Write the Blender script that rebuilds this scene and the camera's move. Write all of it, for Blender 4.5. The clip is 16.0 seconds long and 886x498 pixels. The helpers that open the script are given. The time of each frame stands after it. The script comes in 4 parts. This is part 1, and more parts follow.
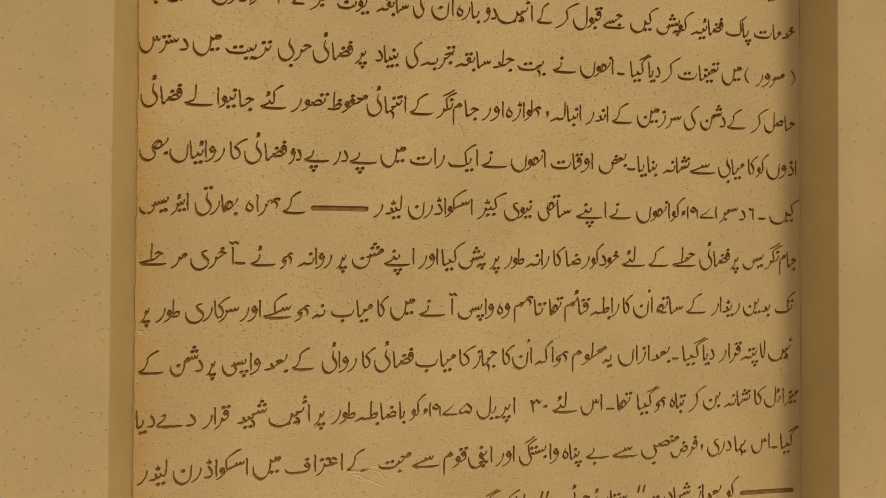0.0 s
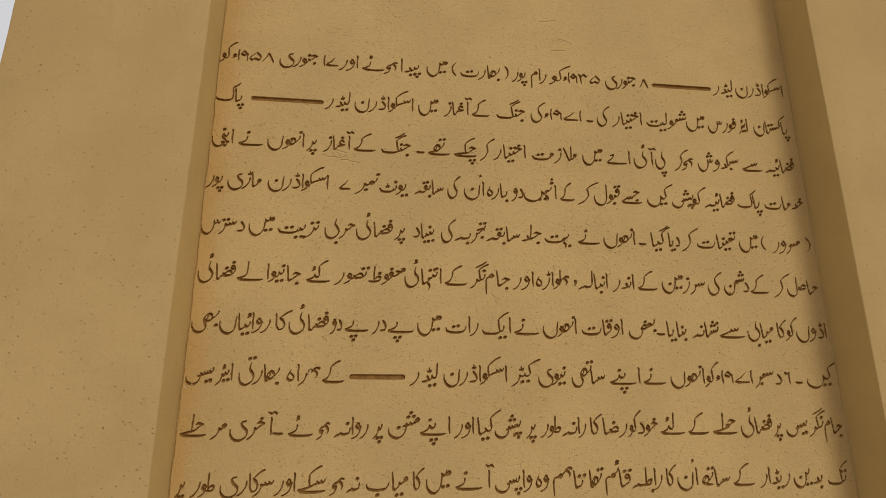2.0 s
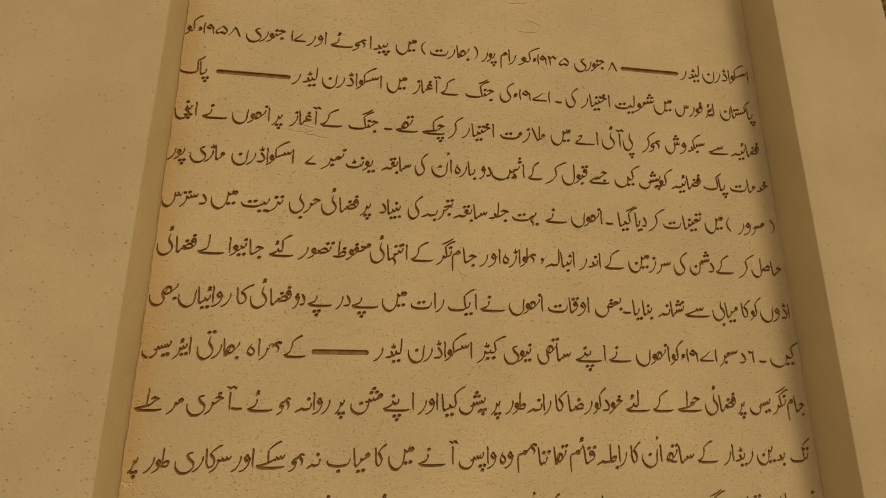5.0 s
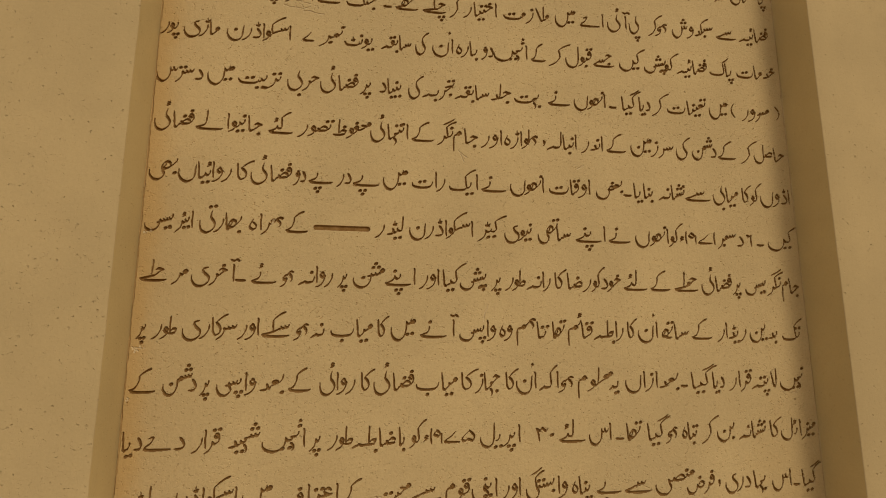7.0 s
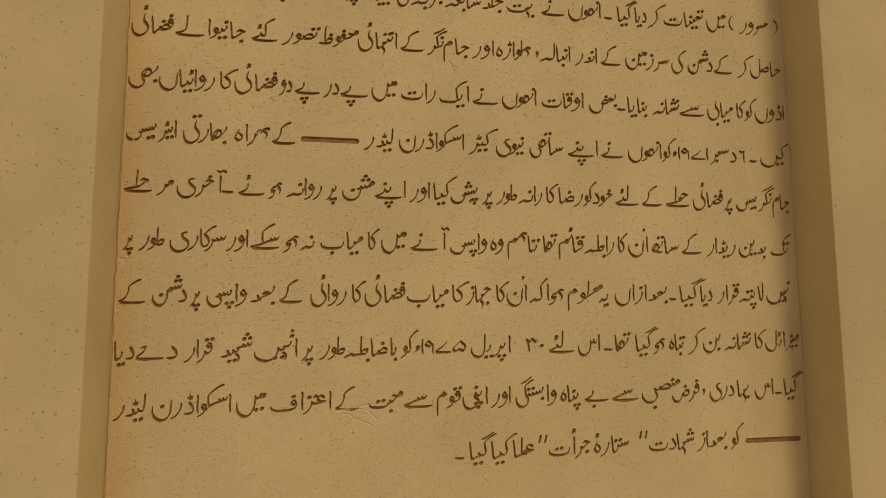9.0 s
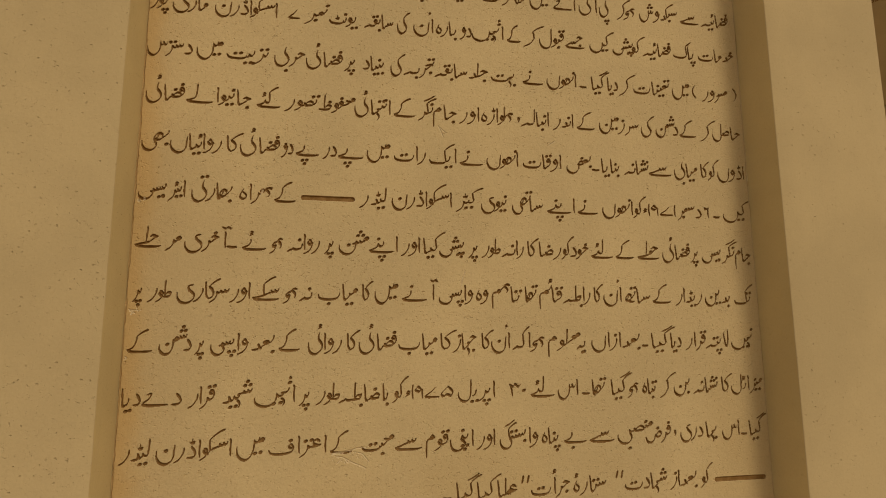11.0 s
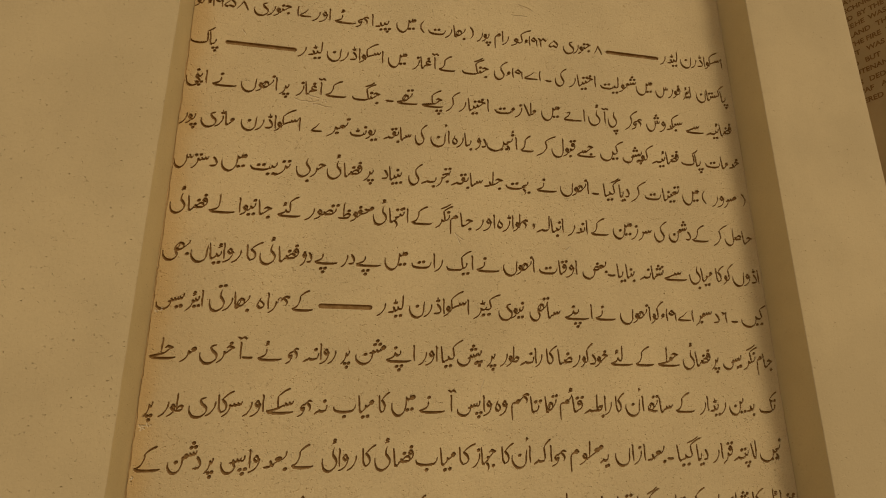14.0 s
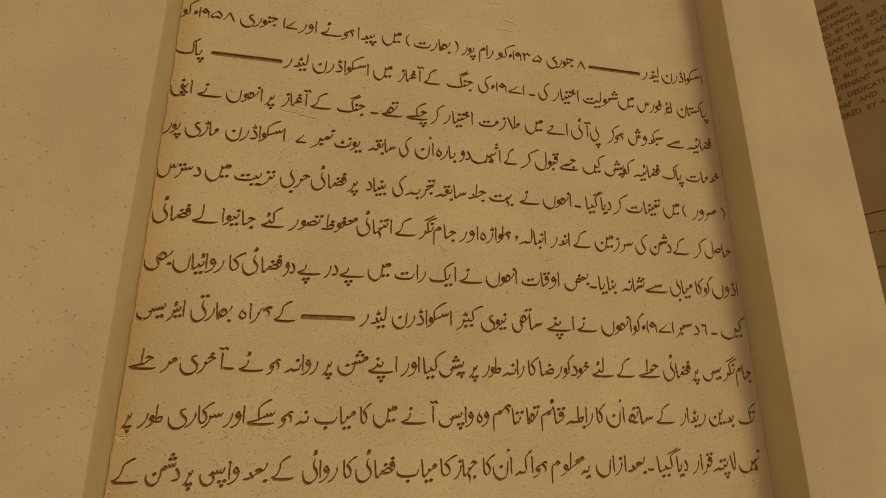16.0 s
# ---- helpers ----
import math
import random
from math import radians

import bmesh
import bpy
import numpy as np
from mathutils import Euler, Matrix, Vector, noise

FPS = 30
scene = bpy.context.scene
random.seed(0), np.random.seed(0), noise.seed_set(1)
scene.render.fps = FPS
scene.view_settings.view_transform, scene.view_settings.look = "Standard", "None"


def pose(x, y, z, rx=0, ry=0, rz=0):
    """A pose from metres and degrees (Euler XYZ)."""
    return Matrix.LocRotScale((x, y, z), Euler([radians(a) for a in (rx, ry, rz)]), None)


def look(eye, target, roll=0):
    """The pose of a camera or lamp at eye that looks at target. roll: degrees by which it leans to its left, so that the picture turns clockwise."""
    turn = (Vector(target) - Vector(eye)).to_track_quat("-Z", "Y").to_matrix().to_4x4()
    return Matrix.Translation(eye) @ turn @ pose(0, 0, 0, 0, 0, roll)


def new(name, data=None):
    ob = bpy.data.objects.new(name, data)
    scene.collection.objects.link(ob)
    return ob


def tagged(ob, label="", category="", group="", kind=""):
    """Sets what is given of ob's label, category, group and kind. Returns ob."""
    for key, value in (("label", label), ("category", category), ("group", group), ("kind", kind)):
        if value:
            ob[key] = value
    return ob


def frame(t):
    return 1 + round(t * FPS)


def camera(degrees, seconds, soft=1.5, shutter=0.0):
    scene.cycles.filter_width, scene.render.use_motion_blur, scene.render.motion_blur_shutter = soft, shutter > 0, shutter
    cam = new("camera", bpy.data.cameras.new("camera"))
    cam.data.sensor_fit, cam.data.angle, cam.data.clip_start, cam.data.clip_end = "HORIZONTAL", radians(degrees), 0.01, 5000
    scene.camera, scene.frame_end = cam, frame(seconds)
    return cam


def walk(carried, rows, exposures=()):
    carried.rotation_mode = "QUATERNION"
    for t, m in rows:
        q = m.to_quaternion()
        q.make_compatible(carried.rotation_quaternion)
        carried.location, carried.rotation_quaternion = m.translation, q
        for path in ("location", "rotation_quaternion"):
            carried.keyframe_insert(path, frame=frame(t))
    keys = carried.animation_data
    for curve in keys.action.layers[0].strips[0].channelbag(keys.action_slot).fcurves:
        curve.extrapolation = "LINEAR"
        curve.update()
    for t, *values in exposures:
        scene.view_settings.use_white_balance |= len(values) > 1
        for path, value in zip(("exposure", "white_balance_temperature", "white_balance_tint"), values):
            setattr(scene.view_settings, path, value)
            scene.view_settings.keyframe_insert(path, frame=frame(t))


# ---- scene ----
cam = camera(75.3, 16.0, soft=0.6)
PATH = [
    (0, (-0.004, -0.013, 1.488), (0.305, 1.963, 1.514), 0.3),
    (0.5, (-0.037, -0.008, 1.515), (0.247, 1.96, 1.726), 0.3),
    (1, (-0.047, -0.04, 1.52), (0.225, 1.909, 1.879), 0.3),
    (1.5, (-0.034, -0.057, 1.522), (0.212, 1.875, 1.974), 0.2),
    (2, (-0.03, -0.044, 1.518), (0.2, 1.874, 2.037), 0.1),
    (2.5, (-0.024, -0.041, 1.515), (0.205, 1.865, 2.076), 0.1),
    (3, (-0.005, -0.045, 1.514), (0.234, 1.854, 2.095), 0.1),
    (3.2, (0.0, -0.041, 1.51), (0.249, 1.854, 2.1), -0.0),
    (5.3, (-0.003, -0.024, 1.463), (0.288, 1.885, 1.983), 0.1),
    (5.5, (-0.003, -0.02, 1.454), (0.289, 1.894, 1.952), 0.1),
    (6, (-0.003, -0.009, 1.427), (0.292, 1.92, 1.866), 0.1),
    (6.5, (0.0, -0.004, 1.401), (0.299, 1.933, 1.801), 0.1),
    (7, (-0.004, -0.005, 1.38), (0.299, 1.939, 1.739), 0.1),
    (7.5, (-0.005, -0.002, 1.359), (0.307, 1.95, 1.663), 0.1),
    (8, (0.006, 0.011, 1.334), (0.331, 1.968, 1.585), 0.0),
    (8.2, (0.008, 0.011, 1.327), (0.336, 1.97, 1.558), -0.1),
    (10.3, (-0.02, -0.019, 1.33), (0.344, 1.939, 1.511), -0.1),
    (10.5, (-0.02, -0.03, 1.337), (0.356, 1.923, 1.55), -0.1),
    (11, (-0.02, -0.054, 1.352), (0.37, 1.885, 1.648), -0.2),
    (11.5, (-0.016, -0.069, 1.379), (0.376, 1.855, 1.758), -0.2),
    (12, (-0.023, -0.076, 1.396), (0.366, 1.833, 1.851), -0.2),
    (12.5, (-0.02, -0.073, 1.402), (0.367, 1.824, 1.907), -0.2),
    (13, (-0.024, -0.065, 1.399), (0.353, 1.828, 1.922), -0.2),
    (13.5, (-0.044, -0.053, 1.396), (0.338, 1.834, 1.936), -0.1),
    (14, (-0.047, -0.054, 1.396), (0.332, 1.828, 1.959), -0.2),
    (14.5, (-0.055, -0.051, 1.4), (0.33, 1.821, 1.987), -0.2),
    (15, (-0.051, -0.058, 1.402), (0.341, 1.811, 1.994), -0.2),
    (15.5, (-0.046, -0.059, 1.397), (0.358, 1.806, 1.994), -0.2),
    (16, (-0.039, -0.062, 1.397), (0.375, 1.802, 1.992), -0.2),
]
EXPOSURES = [(0.0, 0.19), (0.5, 0.16), (1.0, 0.09), (2.0, 0.07), (3.2, 0.05), (7.0, 0.04), (10.5, 0.0), (12.5, -0.03), (16.0, -0.07)]
walk(cam, [(t, look(eye, target, roll)) for t, eye, target, roll in PATH], EXPOSURES)

# ---- world, sun, exposure ----
scene.view_settings.exposure = 0.0
world = bpy.data.worlds.new("sky")
scene.world = world
world.use_nodes = True
sky = world.node_tree.nodes.new("ShaderNodeTexSky")
sky.sky_type, sky.sun_disc = "NISHITA", False
sky.sun_elevation, sky.sun_rotation = radians(40), radians(154)
sky.air_density, sky.dust_density, sky.ozone_density = 0.7, 9.0, 0.6
veil = world.node_tree.nodes.new("ShaderNodeMix")
veil.data_type = "RGBA"
veil.inputs["Factor"].default_value = 0.93
veil.inputs[7].default_value = (6.5, 6.5, 6.6, 1)
back = world.node_tree.nodes["Background"]
back.inputs["Strength"].default_value = 0.098
world.node_tree.links.new(sky.outputs["Color"], veil.inputs[6])
world.node_tree.links.new(veil.outputs[2], back.inputs["Color"])
lamp = bpy.data.lights.new("sun", "SUN")
lamp.energy, lamp.angle, lamp.color = 1.33, radians(20), (1.0, 0.94, 0.85)
sun = new("sun", lamp)
sun.matrix_world = look((1.95, -2.8, 4.2), (0.2, 0.8, 1.0))


# ---- materials ----
class Nodes:
    """Short names for the nodes of one material."""

    def __init__(self, name, rough=0.9):
        self.mat = bpy.data.materials.new(name)
        self.mat.use_nodes = True
        self.tree = self.mat.node_tree
        self.bsdf = self.tree.nodes["Principled BSDF"]
        self.bsdf.inputs["Roughness"].default_value = rough
        self.bsdf.inputs["Specular IOR Level"].default_value = 0.12
        self.place = self.add("ShaderNodeTexCoord").outputs["Object"]

    def add(self, kind, **settings):
        node = self.tree.nodes.new(kind)
        for key, value in settings.items():
            node.inputs[key].default_value = value
        return node

    def link(self, a, b):
        self.tree.links.new(a, b)

    def noise(self, scale, detail=4.0, rough=0.55, place=None):
        node = self.add("ShaderNodeTexNoise", Scale=scale, Detail=detail, Roughness=rough)
        self.link(place or self.place, node.inputs["Vector"])
        return node.outputs["Fac"]

    def cells(self, scale):
        node = self.add("ShaderNodeTexVoronoi", Scale=scale)
        self.link(self.place, node.inputs["Vector"])
        return node.outputs["Distance"]

    def ramp(self, value, low, high, a=0.0, b=1.0):
        node = self.add("ShaderNodeMapRange")
        node.interpolation_type = "SMOOTHSTEP"
        self.link(value, node.inputs["Value"])
        for key, v in (("From Min", low), ("From Max", high), ("To Min", a), ("To Max", b)):
            node.inputs[key].default_value = v
        return node.outputs["Result"]

    def math(self, how, a, b):
        node = self.tree.nodes.new("ShaderNodeMath")
        node.operation = how
        for socket, v in zip(node.inputs, (a, b)):
            if isinstance(v, (int, float)):
                socket.default_value = v
            else:
                self.link(v, socket)
        return node.outputs["Value"]

    def mix(self, fac, a, b):
        node = self.tree.nodes.new("ShaderNodeMix")
        node.data_type = "RGBA"
        for socket, v in ((node.inputs["Factor"], fac), (node.inputs[6], a), (node.inputs[7], b)):
            if isinstance(v, tuple):
                socket.default_value = (*v, 1)
            elif isinstance(v, (int, float)):
                socket.default_value = v
            else:
                self.link(v, socket)
        return node.outputs[2]

    def axis(self, which):
        node = self.add("ShaderNodeSeparateXYZ")
        self.link(self.place, node.inputs["Vector"])
        return node.outputs[which]

    def finish(self, colour, height=None, depth=0.001, strength=0.6):
        self.link(colour, self.bsdf.inputs["Base Color"])
        if height is not None:
            bump = self.add("ShaderNodeBump", Strength=strength, Distance=depth)
            self.link(height, bump.inputs["Height"])
            self.link(bump.outputs["Normal"], self.bsdf.inputs["Normal"])
        return self.mat


SAND = (0.462, 0.318, 0.136)


def plaster(name, tone=SAND, pits=0.5, grain=1.0, stain=False, even=False):
    """Sandy cement plaster with grain, soft blotches and small air holes."""
    n = Nodes(name)
    light = tuple(c * 1.05 for c in tone)
    dark = tuple(c * 0.93 for c in tone)
    colour = n.mix(n.ramp(n.noise(5.0, 5), 0.35, 0.68), dark, light)
    colour = n.mix(n.ramp(n.noise(38.0, 4), 0.5, 0.75, 0, 0.3 * grain), colour, tuple(c * 0.84 for c in tone))
    colour = n.mix(n.ramp(n.noise(250.0, 3), 0.45, 0.75, 0, 0.34 * grain), colour, tuple(c * 0.66 for c in tone))
    colour = n.mix(n.ramp(n.noise(420.0, 2), 0.52, 0.75, 0, 0.34 * grain), colour, tuple(c * 1.25 for c in tone))
    if stain:
        edge = n.math("ADD", n.axis("X"), n.math("MULTIPLY", n.noise(14.0, 3), 0.05))
        colour = n.mix(n.ramp(edge, 0.028, 0.066, 0.5, 0.0), colour, (0.47, 0.27, 0.075))
        smear = n.ramp(n.noise(2.3, 4), 0.52, 0.75, 0, 0.35)
        colour = n.mix(smear, colour, (0.43, 0.27, 0.095))
    near = n.ramp(n.noise(9.0, 3), 0.40, 0.66)
    holes = n.math("MULTIPLY", n.ramp(n.cells(190.0), 0.20, 0.30, 1, 0), n.ramp(n.noise(75.0, 2), 0.54, 0.58))
    if even:
        holes = n.math("MULTIPLY", n.ramp(n.cells(150.0), 0.19, 0.31, 1, 0), n.ramp(n.noise(210.0, 1), 0.60, 0.64))
    else:
        holes = n.math("MULTIPLY", holes, near)
    holes = n.math("MULTIPLY", holes, pits)
    fine = n.math("MULTIPLY", n.ramp(n.cells(385.0), 0.17, 0.32, 1, 0), n.ramp(n.noise(150.0, 2), 0.53, 0.58))
    holes = n.math("MAXIMUM", holes, n.math("MULTIPLY", fine, 0.75 * pits * grain))
    colour = n.mix(n.math("MULTIPLY", holes, 0.2 if even else 0.26), colour, (0.16, 0.088, 0.026))
    height = n.math("ADD", n.math("MULTIPLY", n.noise(300.0, 3, 0.55), 0.36 * grain), n.math("MULTIPLY", n.noise(130.0, 3), 0.62 * grain))
    height = n.math("SUBTRACT", height, n.math("MULTIPLY", holes, 1.1 if even else 0.9))
    return n.finish(colour, height, 0.0022, 0.75)


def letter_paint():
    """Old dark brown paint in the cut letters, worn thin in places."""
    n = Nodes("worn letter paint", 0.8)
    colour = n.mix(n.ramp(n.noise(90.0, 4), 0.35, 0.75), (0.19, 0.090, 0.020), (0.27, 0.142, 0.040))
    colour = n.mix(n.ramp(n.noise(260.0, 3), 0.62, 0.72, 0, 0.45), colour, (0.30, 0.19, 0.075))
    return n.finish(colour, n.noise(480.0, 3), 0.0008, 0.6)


def paving():
    n = Nodes("concrete paving")
    colour = n.mix(n.ramp(n.noise(1.4, 5), 0.35, 0.7), (0.34, 0.26, 0.16), (0.44, 0.34, 0.22))
    colour = n.mix(n.ramp(n.noise(90.0, 3), 0.5, 0.7, 0, 0.4), colour, (0.26, 0.19, 0.12))
    return n.finish(colour, n.noise(160.0, 4), 0.002, 0.5)


PANEL = plaster("pitted panel plaster", tuple(c * 1.08 for c in SAND), 0.6, 0.8, stain=True)
BAND = plaster("smooth band plaster", tuple(c * 0.975 for c in SAND), 0.7, 0.4, even=True)
# Redder plaster, with part of the far slab's shade put into its tone.
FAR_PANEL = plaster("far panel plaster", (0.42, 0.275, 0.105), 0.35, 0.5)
# Yellower than BAND, and lighter to put light into the bands' sides.
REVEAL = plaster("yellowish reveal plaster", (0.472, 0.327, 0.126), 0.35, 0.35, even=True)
PALE = plaster("freshly broken plaster", (0.54, 0.39, 0.195), 0.3, 0.8)
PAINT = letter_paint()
PAVING = paving()


# ---- building helpers ----
def part(name, data, material, parent=None, label=""):
    """Links a bmesh or a mesh as one object under a thing or a part."""
    mesh = data
    if isinstance(data, bmesh.types.BMesh):
        mesh = bpy.data.meshes.new(name)
        data.to_mesh(mesh)
        data.free()
    for m in material if isinstance(material, (list, tuple)) else [material]:
        mesh.materials.append(m)
    ob = new(name, mesh)
    ob.parent = parent
    return tagged(ob, label)


def block(lo, hi, bevel=0.0):
    bm = bmesh.new()
    bmesh.ops.create_cube(bm, size=1)
    size = Vector(hi) - Vector(lo)
    bmesh.ops.scale(bm, vec=size, verts=bm.verts)
    bmesh.ops.translate(bm, vec=(Vector(hi) + Vector(lo)) / 2, verts=bm.verts)
    if bevel:
        bmesh.ops.bevel(bm, geom=bm.edges[:], offset=bevel, segments=2, affect="EDGES", profile=0.6)
    return bm


def cast_band(x0, x1, front, back_y, height, seed):
    """A plastered band with rounded, hand-worked arrises that run up not quite true."""
    r = 0.0016
    outline = [(x0, back_y), (x0, front + r), (x0 + 0.3 * r, front + 0.3 * r), (x0 + r, front)]
    outline += [(x0 + (x1 - x0) * k / 6, front) for k in range(1, 6)]
    outline += [(x1 - r, front), (x1 - 0.3 * r, front + 0.3 * r), (x1, front + r), (x1, back_y)]
    bm = bmesh.new()
    rows = []
    steps = int(height / 0.02)
    for k in range(steps + 1):
        z = height * k / steps
        row = []
        for x, y in outline:
            if y < back_y:
                sway = noise.noise((x * 3 + seed, seed * 1.7, z * 2.2)) * 0.0016 + noise.noise((x * 9 + seed, 3.1, z * 26)) * 0.0006
                x, y = x + sway, y + 0.8 * sway
            row.append(bm.verts.new((x, y, z)))
        rows.append(row)
    for a, b in zip(rows, rows[1:]):
        for k in range(len(outline) - 1):
            face = bm.faces.new((a[k], a[k + 1], b[k + 1], b[k]))
            face.smooth = True
            face.material_index = int(k in (0, len(outline) - 2))  # the reveals are a yellower plaster, lightened to stand in for missing light
    bm.faces.new(rows[-1])
    bm.faces.new(rows[0][::-1])
    return bm

# ---- the calligrapher's pen: every letter is a few strokes in millimetres, written from right to left ----
GLYPHS = {}
SHAPES = {}


def glyph(name, strokes, above=None, below=None):
    """strokes: lists of (x, y) that the nib passes; above, below: where marks over and under the letter stand."""
    GLYPHS[name] = (strokes, above, below)


# letters that stand alone
glyph("alif.i", [[(-.9, 22.4), (-.2, 19), (-.6, 10), (0, 0)]], above=(-.5, 28), below=(0, -6))
glyph("be.i", [[(0, 9), (-1.5, 4), (-5, .6), (-12, -.8), (-20, -.6), (-26, 1.5), (-27.5, 6)]], above=(-14, 8), below=(-14, -7))
glyph("nun.i", [[(0, 17), (-1, 9), (-1.6, 1), (-5, -4.6), (-11, -7), (-17, -4), (-20.5, 3), (-20.5, 10)]], above=(-10, 10))
glyph("ye.i", [[(-3, 18), (-8.5, 15.5), (-7, 10.5), (-1.8, 5), (-2.4, -1.6), (-8.5, -6.6), (-16, -6.4), (-21, 0), (-21.5, 7)]], above=(-7, 23), below=(-10, -13))
glyph("bye.i", [[(-16, 13), (-12, 14), (-14, 8), (-19.5, 2.4), (-18, -.2), (-8, -.6), (5, .2)]], above=(-10, 18), below=(-8, -7))
glyph("jim.i", [[(-9, 12), (-5, 13.4), (-1, 10.6), (2, 10)], [(2, 10), (-7, 5), (-11, -2), (-9, -10), (-2, -13), (5, -11)]], above=(-3, 18), below=(-4, -3))
glyph("dal.i", [[(-5, 14), (-1.6, 9), (-.4, 4), (-3.4, .6), (-9.5, 0)]], above=(-5, 19))
glyph("re.i", [[(-.4, 13), (-.8, 8), (-2.8, 3), (-6.6, -2.4), (-11.4, -5.4)]], above=(-2, 18), below=(-5, -12))
TEETH = [(0, 1.4), (-1.4, -2.4), (-3.6, -2.8), (-5, 1.2), (-5.8, -2.8), (-8.4, -3), (-9.2, 1.4)]
glyph("sin.i", [[(x, y + 14) for x, y in TEETH], [(-9.2, 14.6), (-9.6, 5), (-12.4, -2), (-18, -6.4), (-23.6, -3.6), (-26, 3), (-26, 7)]], above=(-6, 21))
glyph("sad.i", [[(-8.5, 4), (-4.5, 9), (0, 8.6), (-.4, 4.4), (-5, 2), (-9.4, 4)], [(-9.4, 6), (-11, -1), (-16, -6), (-22, -5), (-25, 2)]], above=(-5, 15))
glyph("toe.i", [[(-5.5, 24), (-6.2, 13), (-6.2, 3)], [(-6.2, 3), (-2, 7.6), (2, 7), (.5, 2.6), (-6, .6), (-13, 1)]], above=(1, 13))
glyph("ain.i", [[(0, 13), (-3.6, 15), (-6.4, 12.4), (-4, 8.4), (-2.6, 7.6)], [(-2.2, 7.8), (-8, 3), (-10, -4), (-6, -10), (2, -10)]], above=(-4, 20))
glyph("fe.i", [[(-.4, 9), (-2.4, 12), (-5, 9.6), (-3, 7), (-.4, 9), (-1.4, 3.4), (-7, .4), (-16, -.6), (-23, 1), (-25, 5)]], above=(-3, 17))
glyph("qaf.i", [[(-.4, 9), (-2.4, 12), (-5, 9.6), (-3, 7), (-.4, 9), (-1.4, 1), (-6, -5), (-12, -5), (-17, 1)]], above=(-3, 17))
glyph("kaf.i", [[(7.6, 30), (3, 26), (-2.4, 22.4), (-3.4, 20.6)], [(-3.2, 21), (-2, 12), (-2.6, 4), (-8, .6), (-16, -.4), (-25, 1), (-28, 4)]], above=(6, 35))
glyph("lam.i", [[(-.4, 28), (-.6, 14), (-1.2, 2), (-4.6, -5), (-10.6, -7.4), (-16.6, -4), (-19.4, 3), (-19.4, 8)]], above=(-2, 33))
glyph("mim.i", [[(0, 13), (-2.4, 15.6), (-4.6, 14), (-3, 11.8), (-.8, 12.8), (-2.4, 14)], [(-2.4, 12.4), (-7, 11), (-9.4, 8), (-10, -2), (-9.8, -14)]], above=(-3, 16))
glyph("wao.i", [[(-.5, 10), (-3, 14), (-6, 11), (-3.4, 7.6), (-.4, 9.8), (-.8, 4.6), (-3.6, -.6), (-8.4, -4.4), (-11.6, -5.4)]], above=(-3, 19))
glyph("he.i", [[(-4, 15), (-6.6, 9.6), (-8, 4), (-5, .6), (-1.4, 2.4), (-1.2, 6.6), (-4.6, 10.4)]], above=(-4, 20))
glyph("hamza.i", [[(-1, 9), (-3.6, 10), (-4.4, 7.4), (-1.4, 6.4)], [(-1.4, 6.4), (-4, 4.6), (-6, 3)]])
# figures and stops
glyph("0", [[(-2, 9), (-3.4, 7.4)]])
glyph("1", [[(-1, 19), (-1.6, 10), (-1, 0)]])
glyph("2", [[(-9, 18), (-5, 15), (-1, 18)], [(-8.6, 18), (-7, 8), (-6.6, 0)]])
glyph("3", [[(-12, 17), (-9, 13.6), (-6.6, 17), (-3.6, 13.6), (-1, 17)], [(-11.6, 17), (-10, 8), (-9.4, 0)]])
glyph("5", [[(-5, 16), (-1, 9), (-2.4, 3), (-6, 4.6), (-9.6, 2.6), (-11, 6.4), (-5, 16)]])
glyph("6", [[(-6.4, 17.4), (-5, 15.4), (-2.6, 15.6), (-1, 17.6)], [(-1, 17.6), (-1.8, 9), (-1.2, 0)]])
glyph("7", [[(-4.4, 15), (-8, 9), (-13, 3.4), (-11, 1.4), (-1, 1.6)]])
glyph("8", [[(-6, 16), (-3.4, 9), (-.6, 0)], [(-6, 16), (-8.4, 8), (-12, 0)]])
glyph("9", [[(-2, 12), (-5, 16), (-7.4, 12), (-4.4, 9.6), (-1.6, 12), (-1.4, 6), (-1, 0)]])
glyph("(", [[(-2, 22), (.6, 15), (.6, 6), (-2, -1)]])
glyph(")", [[(-.6, 22), (-3.2, 15), (-3.2, 6), (-.6, -1)]])
glyph("stop", [[(0, 1.6), (-5, 1), (-11, 1.8)]])
glyph("comma", [[(-.8, 9), (-2.4, 9.4), (-2.6, 7.2), (-1, 7)], [(-.8, 8), (-1.2, 5), (-3, 2.4)]])
glyph("quote", [[(-1, 26), (-1.8, 21), (-2.6, 16)], [(-6, 26), (-6.8, 21), (-7.6, 16)]])
MARKS = {
    "T": [[(1, 6), (.6, 1), (-1, 0), (3, -.4), (3.4, 2), (.6, .6)]],
    "H": [[(2, 4.6), (-1, 5.4), (-1.4, 2.6), (1.4, 2)], [(2, 2), (-3, -.6)]],
    "M": [[(7, -1), (3.6, 1.4), (-.4, -.6), (-4.4, 1.4)]],
    "P": [[(1, 3), (-.6, 4), (-1, 2), (1, 2.4), (-2, -1)]],
}
